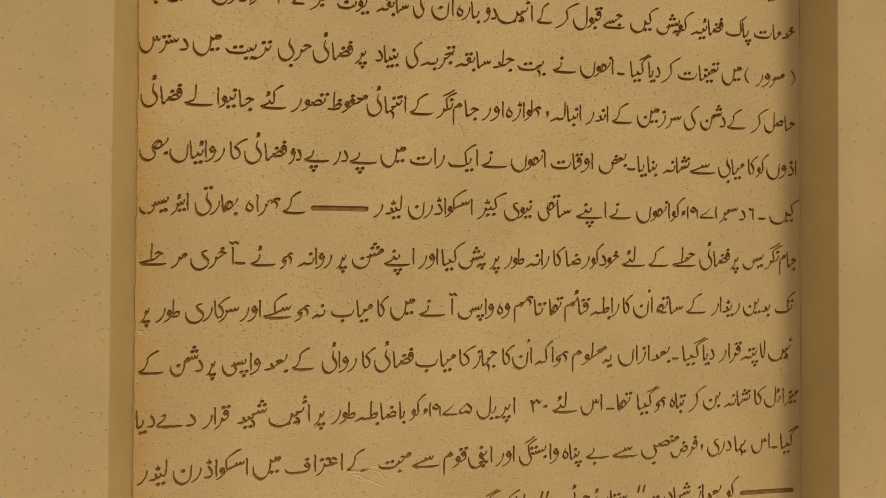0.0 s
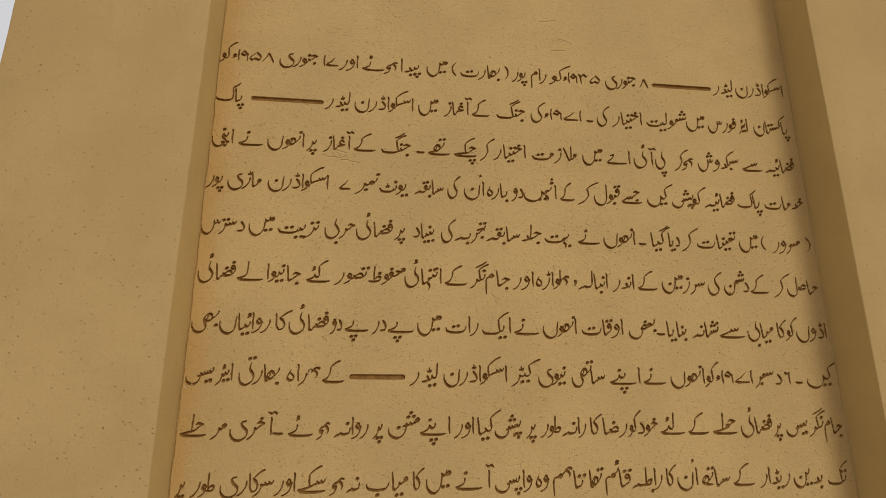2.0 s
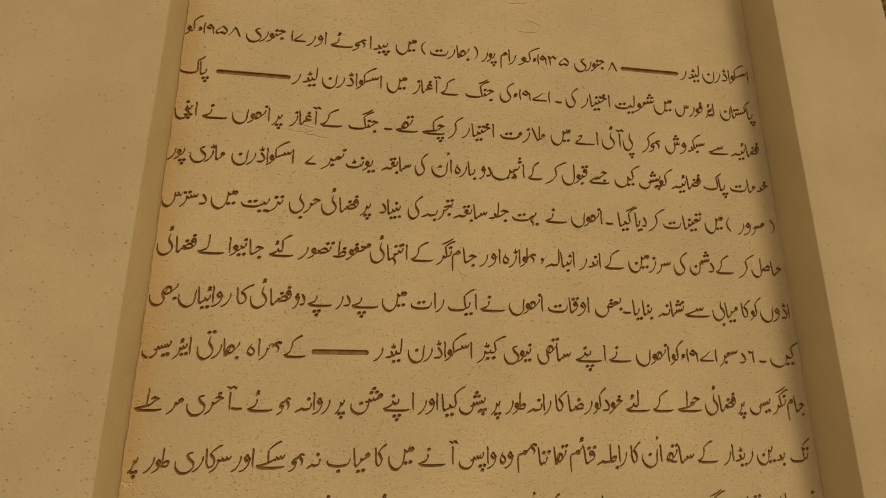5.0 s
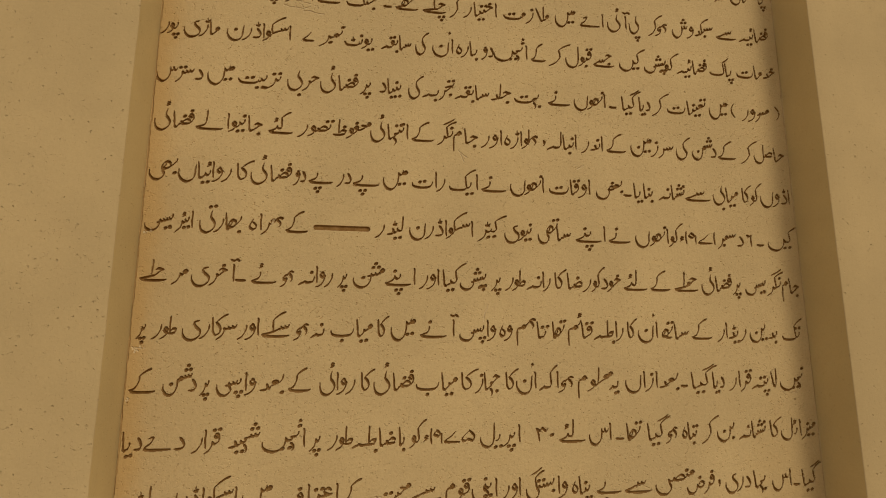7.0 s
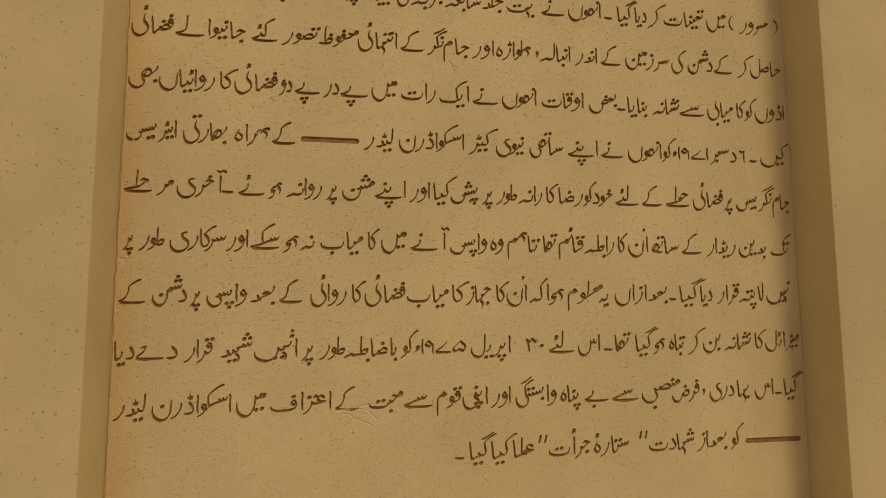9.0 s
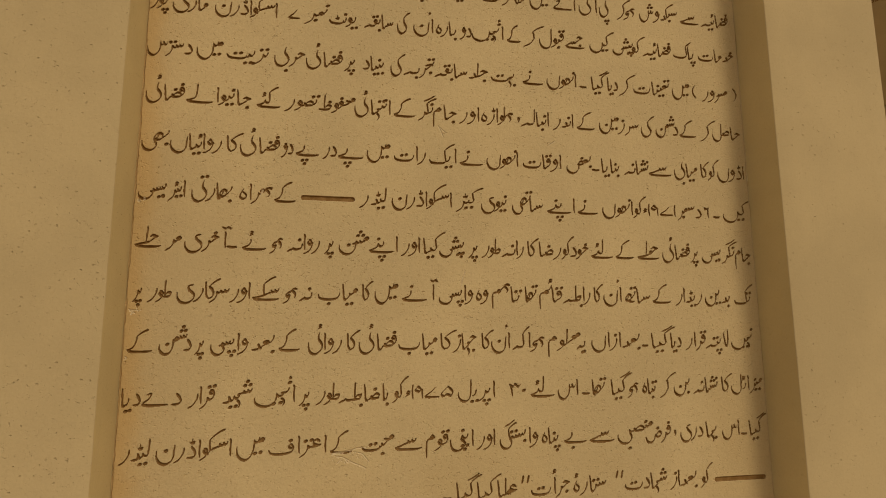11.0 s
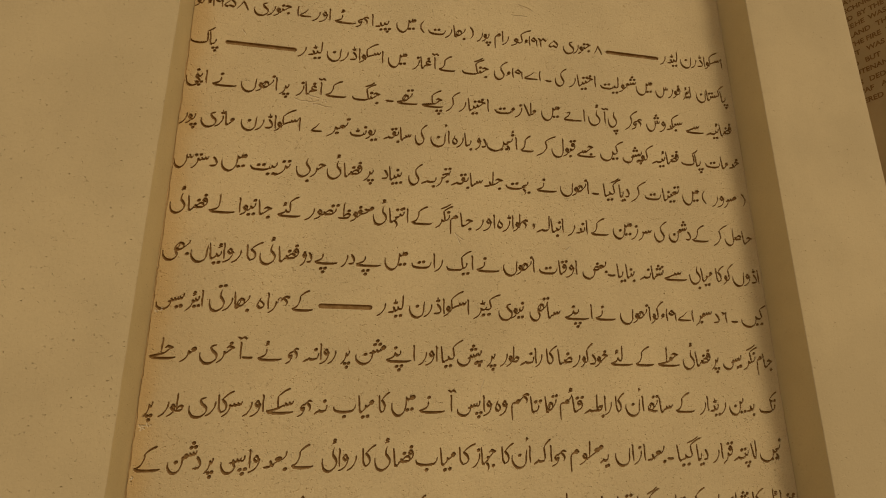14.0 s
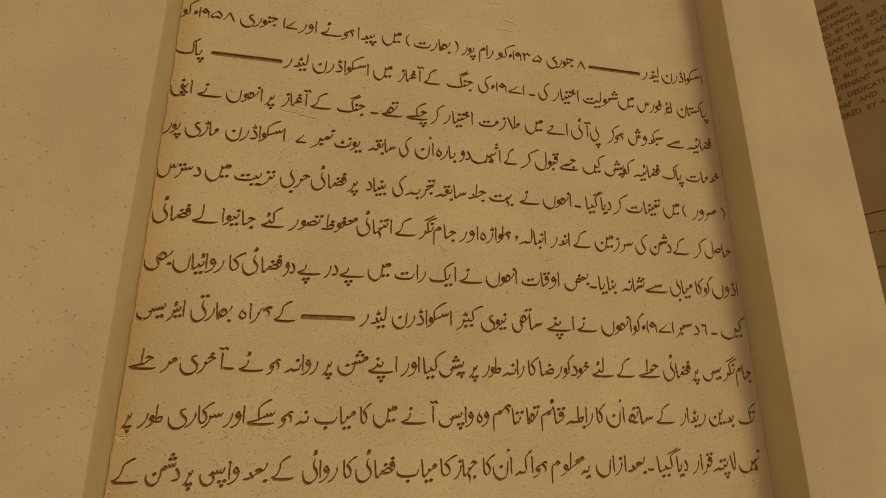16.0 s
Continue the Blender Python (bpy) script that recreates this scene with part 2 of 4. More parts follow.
for _letters, _base, _mark in (
        ("ب", "be", -1), ("پ", "be", -3), ("ت", "be", 2), ("ٹ", "be", "T"), ("ن", "nun", 1), ("ں", "nun", 0), ("ی", "ye", -2),
        ("ئ", "ye", "H"), ("ے", "bye", 0), ("ج", "jim", -1), ("چ", "jim", -3), ("ح", "jim", 0), ("خ", "jim", 1), ("د", "dal", 0),
        ("ڈ", "dal", "T"), ("ر", "re", 0), ("ڑ", "re", "T"), ("ز", "re", 1), ("س", "sin", 0), ("ش", "sin", 3), ("ص", "sad", 0),
        ("ض", "sad", 1), ("ط", "toe", 0), ("ظ", "toe", 1), ("ع", "ain", 0), ("غ", "ain", 1), ("ف", "fe", 1), ("ق", "qaf", 2),
        ("ک", "kaf", 0), ("گ", "kaf", "G"), ("ل", "lam", 0), ("م", "mim", 0), ("و", "wao", 0), ("ہ", "he", 0), ("ۂ", "he", "H"),
        ("ھ", "dhe", 0), ("ا", "alif", 0), ("آ", "alif", "M"), ("أ", "alif", "H"), ("ء", "hamza", 0)):
    SHAPES[_letters] = (_base, _mark)
SIGNS = dict(zip("۰۱۲۳۵۶۷۸۹()۔،\"", ("0", "1", "2", "3", "5", "6", "7", "8", "9", "(", ")", "stop", "comma", "quote")))
APART = set("ادڈرڑزوےآأۂء")


def smooth(points, step=0.45):
    """A rounded line through the points, as an array of places a fixed step apart."""
    p = np.array([points[0], *points, points[-1]], float)
    out = []
    for a, b, c, d in zip(p, p[1:], p[2:], p[3:]):
        n = max(2, int(np.hypot(*(c - b)) / step))
        s = np.linspace(0, 1, n, endpoint=False)[:, None]
        out.append(.5 * (2 * b + (c - a) * s + (2 * a - 5 * b + 4 * c - d) * s ** 2 + (3 * b - a - 3 * c + d) * s ** 3))
    return np.vstack([*out, p[-1:]])


def pen(points):
    """The rounded line with the half width that a slanted reed pen gives it: rows of x, y, r."""
    line = smooth(points)
    way = np.gradient(line, axis=0)
    angle = np.arctan2(way[:, 1], way[:, 0])
    run = np.linspace(0, 1, len(line))
    end = np.clip(np.minimum(run / .12, (1 - run) / .3), 0, 1)
    r = (0.70 + 1.26 * np.abs(np.sin(angle - radians(62))) ** 1.5) * (.52 + .48 * end ** .7)
    return np.column_stack([line, r])


def diamond(x, y, size=2.4):
    """A dot, the nib set down once: rows of x, y, r along its slanted axis."""
    s = np.linspace(-1, 1, 7)
    return np.column_stack([x + .5 * size * s, y + .35 * size * s, size * (1 - .45 * np.abs(s))])


def marks(kind, above, below):
    """The dots or small signs of one letter."""
    if kind == "G":
        x, y = above or (0, 30)
        return [pen([(x + 5, y + 1), (x - 1, y - 4), (x - 8, y - 8)])]
    if isinstance(kind, str):
        x, y = above or (0, 20)
        return [pen([(x + a * .9, y + b * .9) for a, b in stroke]) * (1, 1, .85 if kind == "M" else .75) for stroke in MARKS[kind]]
    if not kind:
        return []
    x, y = (above or (0, 16)) if kind > 0 else (below or (0, -7))
    up = 1 if kind > 0 else -1
    spots = {1: [(0, 0)], 2: [(3.1, .6), (-3.1, -.6)], 3: [(3.1, .4), (-3.1, -.4), (0, 5.2 * up)]}[abs(kind)]
    return [diamond(x + a, y + b) for a, b in spots]


# ---- joined groups, written as the calligrapher leans them: high on the right, falling to the left ----
CLASSES = {"alif": "a", "jim": "j", "dal": "d", "re": "r", "sin": "s", "sad": "S", "toe": "T", "ain": "c", "kaf": "k", "lam": "l",
           "mim": "m", "wao": "w", "he": "h", "dhe": "H", "bye": "E"}
LIGATURES = {}


def skeleton(letters):
    """The group without its dots: one sign a letter."""
    out = ""
    for k, c in enumerate(letters):
        base = SHAPES[c][0]
        last = k == len(letters) - 1
        if base in ("be", "nun", "ye"):
            out += {"be": "B", "nun": "N", "ye": "Y"}[base] if last else "b"
        elif base in ("fe", "qaf"):
            out += {"fe": "F", "qaf": "Q"}[base] if last else "f"
        else:
            out += CLASSES.get(base, "?")
    return out


def at(x, y, *strokes):
    return [[(x + a, y + b) for a, b in s] for s in strokes]


def tooth(x, y, tall=4.5, wide=4.4, drop=1.4):
    """A small tooth that the line runs up to and down from; it begins at x, y."""
    return at(x, y, [(.6, tall), (.1, tall * .45), (-wide * .45, -drop * .2), (-wide, -drop)])


def saw(x, y, drop=3.2):
    """The teeth of sin, falling to the left from x, y."""
    return at(x, y, [(.3, 2.6), (-.8, -.4), (-3.4, -1.4), (-4.4, 1.4)], [(-4.4, 1.4), (-5.2, -1.8), (-8, -2.4), (-9, .2)],
              [(-9, .2), (-9.8, -drop), (-13, -drop - 1.2)])


def head(x, y):
    """The small filled head of mim."""
    return at(x, y, [(0, .4), (-2, 2), (-4, .8), (-2.8, -1.3), (-.6, -.6), (-1.6, .9)])


def ring(x, y):
    """The small round head of fe and qaf, with its neck."""
    return at(x, y, [(0, 0), (-1.6, 3), (-4, 3), (-4.9, .6), (-3, -1.2), (-.3, .2)], [(0, .6), (0, -3.5), (-2, -7.2), (-4.4, -8.6)])


def hook(x, y):
    """The comma that hangs under he inside a word."""
    return at(x, y, [(-1.2, 0), (.9, -3), (1.2, -6.6), (-.4, -9.6)])


def ear(x, y):
    """he at the start of a group: a short roof that falls to the left, and its comma."""
    return at(x, y, [(.4, 0), (-2.4, .8), (-4.8, 0), (-7, -1.6)], [(-6, -2.2), (-3, -5.2), (-2, -8.8), (-3.8, -12.2)])


def slash(x, y, wide=13.0, rise=11.0):
    """The long slanting stroke of kaf, ending at x, y."""
    return at(x, y, [(wide, rise), (wide * .62, rise * .74), (wide * .22, rise * .32), (0, 0)])


def stem(x, y, foot, lean=1.2):
    return at(x, y, [(0, 0), (lean * .4, -(y - foot) * .4), (lean, -(y - foot) * .78), (-1.2, foot - y - .4), (-4, foot - y - .6)])


def chin(x, y):
    """The head of jim, open to the left, falling away under itself."""
    return at(x, y, [(-9, -.4), (-6, 1.5), (-2.8, .4), (0, .2)], [(0, .2), (-3.4, -1.6), (-7, -5), (-10, -7.6)])


def eye(x, y):
    """The open head of ain."""
    return at(x, y, [(-.4, 1), (-3.4, 3), (-6.8, .8), (-6.2, -2.6), (-2.8, -4), (.8, -3.2)], [(.8, -3.2), (-4, -5.4), (-9.6, -6.6)])


def knot(x, y):
    """The closed ain inside a group, entered at x, y."""
    return at(x, y, [(0, 0), (-2.4, -.6), (-4.8, 1.6), (-2.2, 2.7), (.4, 1.8), (-2.4, -1), (-6, -3.4)])


def loop(x, y):
    """The flat loop of sad, entered at x, y."""
    return at(x, y, [(0, 0), (-4, -.8), (-9, -1), (-6.6, 3.4), (-2.8, 5.6), (.2, 3.6), (-1, 0)], [(-8.4, -.8), (-10.2, 2.4)], [(-10.2, 2.4), (-10.8, -1), (-13, -2)])


def twin(x, y):
    """The two-eyed he, entered at x, y."""
    return at(x, y, [(0, 0), (-3, -3.4), (-7, -7), (-11.6, -6.8), (-11.6, -2), (-8, 2.2), (-4, .8), (-4.2, -4.4), (-8, -7.4)], [(-8, 2.2), (-8.6, -2.6), (-11.4, -6.8)])


def alif(x, y=0.5):
    return at(x, 0, [(0, y), (-2.4, -.8), (-4, 1.4), (-4.6, 10), (-5.6, 21.4)])


def ladle(x, y):
    """The deep bowl of nun, its rim at x, y."""
    d = y + 5.6
    return at(x, y, [(0, 0), (-.2, -d * .28), (-1.2, -d * .56), (-4.4, -d * .85), (-9.6, -d), (-15, -d * .93), (-18.8, -d * .7), (-19.6, -d * .42), (-19.2, -d * .3)])


def swan(x, y):
    """The bowl of ye under a neck that begins at x, y."""
    return at(x, 0, [(0, y), (-1.3, y * .8), (-1.2, y * .6), (1.4, y * .44), (3.4, y * .24), (2.4, .4), (-1.8, -4.4), (-7, -6.4), (-12, -3.6), (-14.4, 3), (-14.6, 9.6)])


def sickle(x, y, fall=13.0):
    return at(x, y, [(0, 0), (-.8, -fall * .36), (-3.4, -fall * .7), (-8.6, -fall)])


def hooked(x, y):
    """wao, joined at x, y."""
    return at(x, y, [(0, 0), (-2.8, 1.2), (-5, 4.6), (-3.2, 7), (-.9, 4.8), (-1.4, .4), (-4.2, -4), (-9.4, -7.4)])


def bent(x, y):
    """dal, joined at x, y."""
    return at(x, y, [(0, 0), (-2, .9), (-3.2, 5.4)], [(-3.2, 5.4), (-1.9, 1.8), (-3.6, -1.4), (-9.6, -2.8)])


def tick(x, y):
    """he at the end of a group."""
    return at(x, y, [(0, 0), (-3.6, -.9), (-6.6, -.6), (-8.6, 1.2)], [(-8.6, 1.2), (-10, -.6), (-13, -2), (-17, -4.2)])


def drop(x, y):
    """mim at the end of a group: a filled head and a long plain tail."""
    return head(x + .6, y - .6) + at(x, y, [(-2, -1.6), (-7, -2.6), (-9.6, -5.2), (-10, -14), (-9.6, -26)])


def tray(x, y, wide=25.0):
    """The flat boat of be at the end of a group."""
    return at(x, y, [(.4, 4), (-.4, .8), (-wide * .22, -1.4), (-wide * .55, -2), (-wide * .86, -.9), (-wide, 3.4)])


def oar(left=-31.0, right=0.0):
    """The long stroke that runs back to the right under the group."""
    return [[(left, 1.2), (left + 4, -.9), (left * .5, -1.5), (right - 5, -1), (right, .3)]]


def ligature(groups, strokes, *spots):
    """spots: for each letter (x, height of marks above, height of marks below)."""
    for g in groups.split():
        LIGATURES[g] = (strokes, spots)


N0 = (0, 20, -7)
# kaf first
ligature("kE", slash(-20, 18.6, 14, 9) + at(0, 0, [(-20, 18.6), (-20.6, 12), (-24, 5), (-29, 1.6), (-31, 1.2)]) + oar(), (-12, 29, 0), N0)
ligature("ka", slash(-7, 15.5) + at(0, 0, [(-7, 15.5), (-3.2, 11), (-1.8, 6), (-3.4, 1.6), (-7.6, -1)], [(-11.4, 22), (-11, 12), (-10.4, 4), (-7.6, -1)]), (0, 28, 0), N0)
ligature("kw", slash(-4, 20) + stem(-4, 20, 3) + hooked(-7.6, 2.4), (1, 32, 0), N0)
ligature("kr", slash(-3.4, 19.4) + at(0, 0, [(-3.4, 19.4), (-2.4, 13), (-2.2, 7), (-3.4, 4)], [(-3.2, 6), (-5, 1.4), (-8.6, -3.4), (-14.4, -7.6)]), (1, 32, 0), (-10, 14, 0))
ligature("kh", slash(-4, 20) + stem(-4, 20, 2) + tick(-7.4, 1.4), (1, 32, 0), N0)
ligature("kY", slash(-5, 19.5, 12, 10) + at(0, 0, [(-5, 19.5), (-4.6, 13), (-2, 8), (0, 4), (-1, -1), (-5, -5), (-10, -6.6), (-15, -3.6), (-17.4, 3), (-17.2, 9)]), (1, 31, 0), N0)
ligature("kba", slash(-4, 20) + stem(-4, 20, 4) + at(0, 0, [(-8, 3.4), (-9.8, 4.4), (-10.4, 7.4)], [(-10.4, 7.4), (-11, 2.6), (-14.4, .6)]) + alif(-14.4), (1, 32, 0), (-11, 15, -7), N0)
ligature("kbN", slash(-4, 24, 12, 9) + stem(-4, 24, 9) + at(0, 0, [(-8, 8.4), (-9.8, 9.6), (-10.6, 13)]) + ladle(-10.6, 13), (1, 35, 0), (-7, 18, -.5), N0)
ligature("kbE", slash(-15, 21, 12, 9) + at(0, 0, [(-15, 21), (-14.6, 13), (-15, 7), (-17.6, 5.4), (-19.6, 6.2), (-20.6, 9.4)], [(-20.6, 9.4), (-22.6, 5), (-28, 1.8), (-31, 1.2)]) + oar(), (-8, 32, 0), (-22, 15, 0), N0)
ligature("kbbr", slash(-4, 23, 12, 9) + stem(-4, 23, 9) + tooth(-8.6, 8.2, 4, 4, 1) + at(0, 0, [(-12.6, 7.2), (-14, 9.6)]) + sickle(-14, 9.6, 16), (1, 34, 0), (-8.4, 18, .5), (-13, 17, 0), N0)
# be, nun, ye first
ligature("bE", at(0, 0, [(-20.4, 13), (-20.8, 8.4), (-23.4, 4.6), (-28.6, 1.8), (-31, 1.2)]) + oar(), (-19.6, 19, -9), N0)
ligature("bbE", at(0, 0, [(-13, 14), (-13.4, 10), (-16, 7.6), (-18.4, 8), (-20, 11.4)], [(-20, 11.4), (-22, 6), (-28, 2), (-31, 1.2)]) + oar(), (-15, 20, -8), (-19.6, 18, -8), N0)
ligature("bY", swan(-3.4, 24), (-3, 29.5, -13), N0)
ligature("bbY", at(0, 0, [(0, 17), (-.8, 13), (-3.4, 11), (-5.6, 12), (-6.6, 15.6)]) + swan(-6.6, 15.6), (-3.6, 22, 1), (-6, 22, -13), N0)
ligature("ba", at(0, 0, [(0, 8.6), (-.5, 5), (-2.4, 1.2), (-4.6, .5)]) + alif(-4.6), (-.6, 14.5, -7), N0)
ligature("bba", at(0, 0, [(0, 10), (-.5, 6.4), (-2.6, 3.6), (-4.8, 3.4), (-6, 6.4)], [(-6, 6.4), (-6.8, 2.4), (-9.4, .5)]) + alif(-9.4), (-1.4, 16, -6), (-5.6, 13, -7), N0)
ligature("bbba", at(0, 0, [(0, 12), (-.5, 8.6), (-2.6, 6), (-4.8, 6), (-6, 9)], [(-6, 9), (-6.8, 5), (-9.2, 3.2), (-11, 3.6), (-12, 6)], [(-12, 6), (-12.6, 2.2), (-15, .5)]) + alif(-15), (-1, 17, -5), (-6, 16, -6), (-11.6, 14, -7), N0)
ligature("br", at(0, 0, [(0, 12.6), (-.5, 9.4), (-2.2, 7), (-4, 6.8), (-5.2, 9.4)]) + sickle(-5.2, 9.4, 15.5), (-4, 16.5, -5), (-6, 17, 0))
ligature("bbr", at(0, 0, [(0, 14), (-.5, 10.6), (-2.4, 8.4), (-4, 8.4), (-5.2, 11)], [(-5.2, 11), (-5.8, 7.6), (-8, 6.4), (-9.2, 8.8)]) + sickle(-9.2, 8.8, 15), (-3.4, 18, 0), (-7, 15, 0), N0)
ligature("bN", at(0, 0, [(0, 20), (-.6, 16), (-3, 13), (-5, 12.6), (-6, 15)]) + ladle(-6, 15), (-2.4, 25, -1), (-15, 8, 0))
ligature("bw", at(0, 0, [(0, 13), (-.5, 9), (-2.4, 5), (-5, 3.4)]) + hooked(-5, 3.4), (-2, 18, -5), N0)
ligature("bbw", at(0, 0, [(0, 15), (-.5, 11.4), (-2.6, 8.6), (-4.6, 8.4), (-5.8, 11)], [(-5.8, 11), (-6.6, 6.4), (-9.4, 3.6)]) + hooked(-9.4, 3.6), (-.8, 20, -4), (-5, 17, -2), N0)
ligature("bh", at(0, 0, [(0, 8.6), (-.6, 4.8), (-2.4, 1.8), (-4.6, 1)]) + tick(-4.6, 1), (-4, 14, -7), N0)
ligature("bbh", at(0, 0, [(0, 12), (-.5, 8.4), (-2.4, 5.2), (-4.6, 5), (-5.8, 7.6)], [(-5.8, 7.6), (-6.4, 3), (-8.8, 1.2)]) + tick(-8.8, 1.2), (-3, 17, -6), (-8, 13, -7), N0)
ligature("bd", at(0, 0, [(0, 10.6), (-.5, 6.6), (-2.2, 3.2), (-4, 2.6)]) + bent(-4, 2.6), (-2.6, 16, -5.5), (-6, 14, 0))
ligature("bbd", at(0, 0, [(0, 13), (-.5, 9.4), (-2.4, 6.6), (-4.6, 6.4), (-5.8, 9)], [(-5.8, 9), (-6.6, 4.4), (-9, 2.6)]) + bent(-9, 2.6), (-2, 18, -3), (-8, 14, -5), N0)
ligature("bB", at(0, 0, [(0, 10.6), (-.5, 6.6), (-2.2, 3.4), (-3.8, 3.2)]) + tray(-4.6, 1.8, 20), (-1, 16, -6), (-14, 8, -9))
ligature("bbB", at(0, 0, [(0, 13), (-.5, 9), (-2.4, 5.8), (-4.4, 5.4), (-5.6, 8)], [(-5.6, 8), (-6.4, 4), (-8.2, 3)]) + tray(-9, 1.8, 21), (-1, 18, -6), (-7, 14, -6), (-18, 8, -9))
ligature("bs", at(0, 0, [(0, 15), (-.5, 11), (-2.4, 8), (-4, 7.8)]) + saw(-4.4, 9.4, 3.4) + ladle(-14.2, 8), (-2, 20, -2), (-9, 17, 0))
ligature("bbs", at(0, 0, [(0, 17), (-.5, 13.4), (-2.4, 10.6), (-4.2, 10.4), (-5.2, 13)], [(-5.2, 13), (-5.8, 9.6), (-7.6, 8.6)]) + saw(-8, 9.6, 3.4) + ladle(-17.8, 8.4), (-3.6, 22, 0), (-6, 20, -1.5), (-12, 18, 0))
ligature("bcd", at(0, 0, [(0, 20), (-.8, 15), (-3.4, 10.6), (-6, 9)]) + knot(-6, 9) + at(0, 0, [(-12, 5.6), (-14, 3.4)]) + bent(-13.6, 2.6), (-1, 25, -2.5), N0, N0)
ligature("bcS", at(0, 0, [(0, 24), (-.8, 19), (-3.4, 15.6), (-6, 14.4)]) + knot(-6, 14.4) + at(-12, 11, [(0, 0), (-4, -1.4), (-8, -1.4), (-6, 2.6), (-2.6, 4), (-.4, 2.4), (-2, -.6)]) + ladle(-19, 11.6), (-.6, 29, 7), N0, (-14, 20, 0))
ligature("bk", at(0, 0, [(0, 10), (-.5, 6), (-2.6, 2.6), (-5.4, 1.6)]) + slash(-7, 18.6, 13, 11) + at(0, 0, [(-7, 18.6), (-6.4, 10), (-5.4, 2.4)]) + at(0, 0, [(-5.4, 1.8), (-9, -1), (-17, -2), (-24.6, -1), (-27, 3)]), (-2, 15.5, -7), N0)
ligature("bkr", at(0, 0, [(0, 16), (-.6, 12), (-2.6, 8.6), (-5.6, 7)]) + slash(-7.4, 22, 12, 9) + at(0, 0, [(-7.4, 22), (-6.6, 13), (-5.8, 7)], [(-5.6, 7), (-8.6, 5.6), (-10.4, 8)]) + sickle(-10.4, 8, 14), (-1, 21, -6), (-3, 34, 0), N0)
ligature("bm", at(0, 0, [(0, 24), (-1.4, 19.4), (-4.4, 16)]) + drop(-4.6, 14), (-1, 28, 6), N0)
ligature("bl", at(0, 0, [(0, 10.6), (-.5, 6.6), (-2.4, 3), (-4.6, 2)], [(-6.4, 25), (-6.6, 13), (-7.2, 3), (-9.4, -3), (-14, -5.8), (-19.4, -3.4), (-22.2, 3), (-22, 7)]), (-2, 16, -5.5), N0)
ligature("bsa", at(0, 0, [(0, 14.6), (-.5, 10.6), (-2.4, 7.6), (-4, 7.4)]) + saw(-4.4, 8, 4) + at(0, 0, [(-17.2, 2.8), (-18.6, .6)]) + alif(-18.2), (-1, 20, -4), (-9, 16, 0), N0)
ligature("bsY", at(0, 0, [(0, 15), (-.5, 11), (-2.4, 8.6), (-4, 8.6)]) + saw(-4.4, 10, 3) + at(0, 0, [(-14, 9), (-13, 5), (-11.6, 1.4), (-13, -3), (-18, -6.4), (-23.4, -5), (-27, 1), (-27.4, 7)]), (-2, 20, -2), (-9, 18, 0), N0)
ligature("bfh", at(0, 0, [(0, 13), (-.6, 9), (-2.8, 6.4), (-5, 6)]) + at(-5, 6, [(0, 0), (-2.4, .4), (-5, 3.6), (-3, 5.6), (-1, 3.6), (-2.4, -1), (-5.4, -3.6)]) + tick(-10, 2), (-1, 18, -5), (-8, 17, 0), N0)
ligature("bTh", at(0, 0, [(0, 9), (-.5, 5), (-2.4, 1.8), (-5, 1.2)], [(-8, 24), (-8.4, 12), (-8.6, 1)], [(-5, 1.2), (-9, .8), (-13, .6)], [(-8.4, 2.6), (-5, 6.4), (-1.6, 6.6), (-1.8, 3), (-5, 1.2)]) + tick(-12, 1), (0, 15, -7), (0, 14, 0), N0)
ligature("bHa", at(0, 0, [(0, 17), (-.8, 13), (-3, 9.6)]) + twin(-3, 9.6) + at(0, 0, [(-11, 2), (-14, .6)]) + alif(-13.4), (-2, 22, -4), N0, N0)
ligature("bHw", at(0, 0, [(0, 18), (-.8, 14), (-3, 11)]) + twin(-3, 11) + at(0, 0, [(-11, 3.4), (-14, 2.6)]) + hooked(-14, 2.6), (.6, 24, -4), N0, N0)
ligature("bHY", at(0, 0, [(0, 24), (-.8, 20), (-3, 17)]) + twin(-3, 17) + at(0, 0, [(-11, 9.6), (-14, 9), (-15.4, 11)], [(-15.4, 11), (-14.6, 7), (-13, 3), (-14, -2), (-18.6, -6), (-24, -5), (-27.6, 1), (-28, 7)]), (-2, 29, 4), N0, N0)
ligature("bHE", at(0, 0, [(-8, 19), (-8.8, 15), (-11, 12)]) + twin(-11, 12) + at(0, 0, [(-18, 4.8), (-24, 3), (-31, 1.2)]) + oar(), (-11, 24, -4), N0, N0)
ligature("bH", at(0, 0, [(0, 17), (-.8, 13), (-3, 9.4)]) + twin(-3, 9.4) + at(0, 0, [(-11, 1.8), (-6, .2), (-2, 1)]), (-3, 22, 0), N0)
ligature("bha", at(0, 0, [(0, 14.6), (-.6, 10.8), (-3, 8), (-6.4, 7.4)], [(-6.4, 7.4), (-5.4, 4.6), (-8, 2), (-10.4, .5)]) + hook(-6, .4) + alif(-10), (-1, 20, -3), N0, N0)
ligature("bbha", at(0, 0, [(0, 17), (-.5, 13.6), (-2.6, 11), (-4.6, 11), (-5.8, 13.4)], [(-5.8, 13.4), (-6.6, 9.4), (-9, 7.6), (-12, 7.4)], [(-12, 7.4), (-11, 4.6), (-13.4, 2), (-16, .5)]) + hook(-11.6, .4) + alif(-15.6), (-.6, 22, -3), (-6.4, 20, -3), N0, N0)
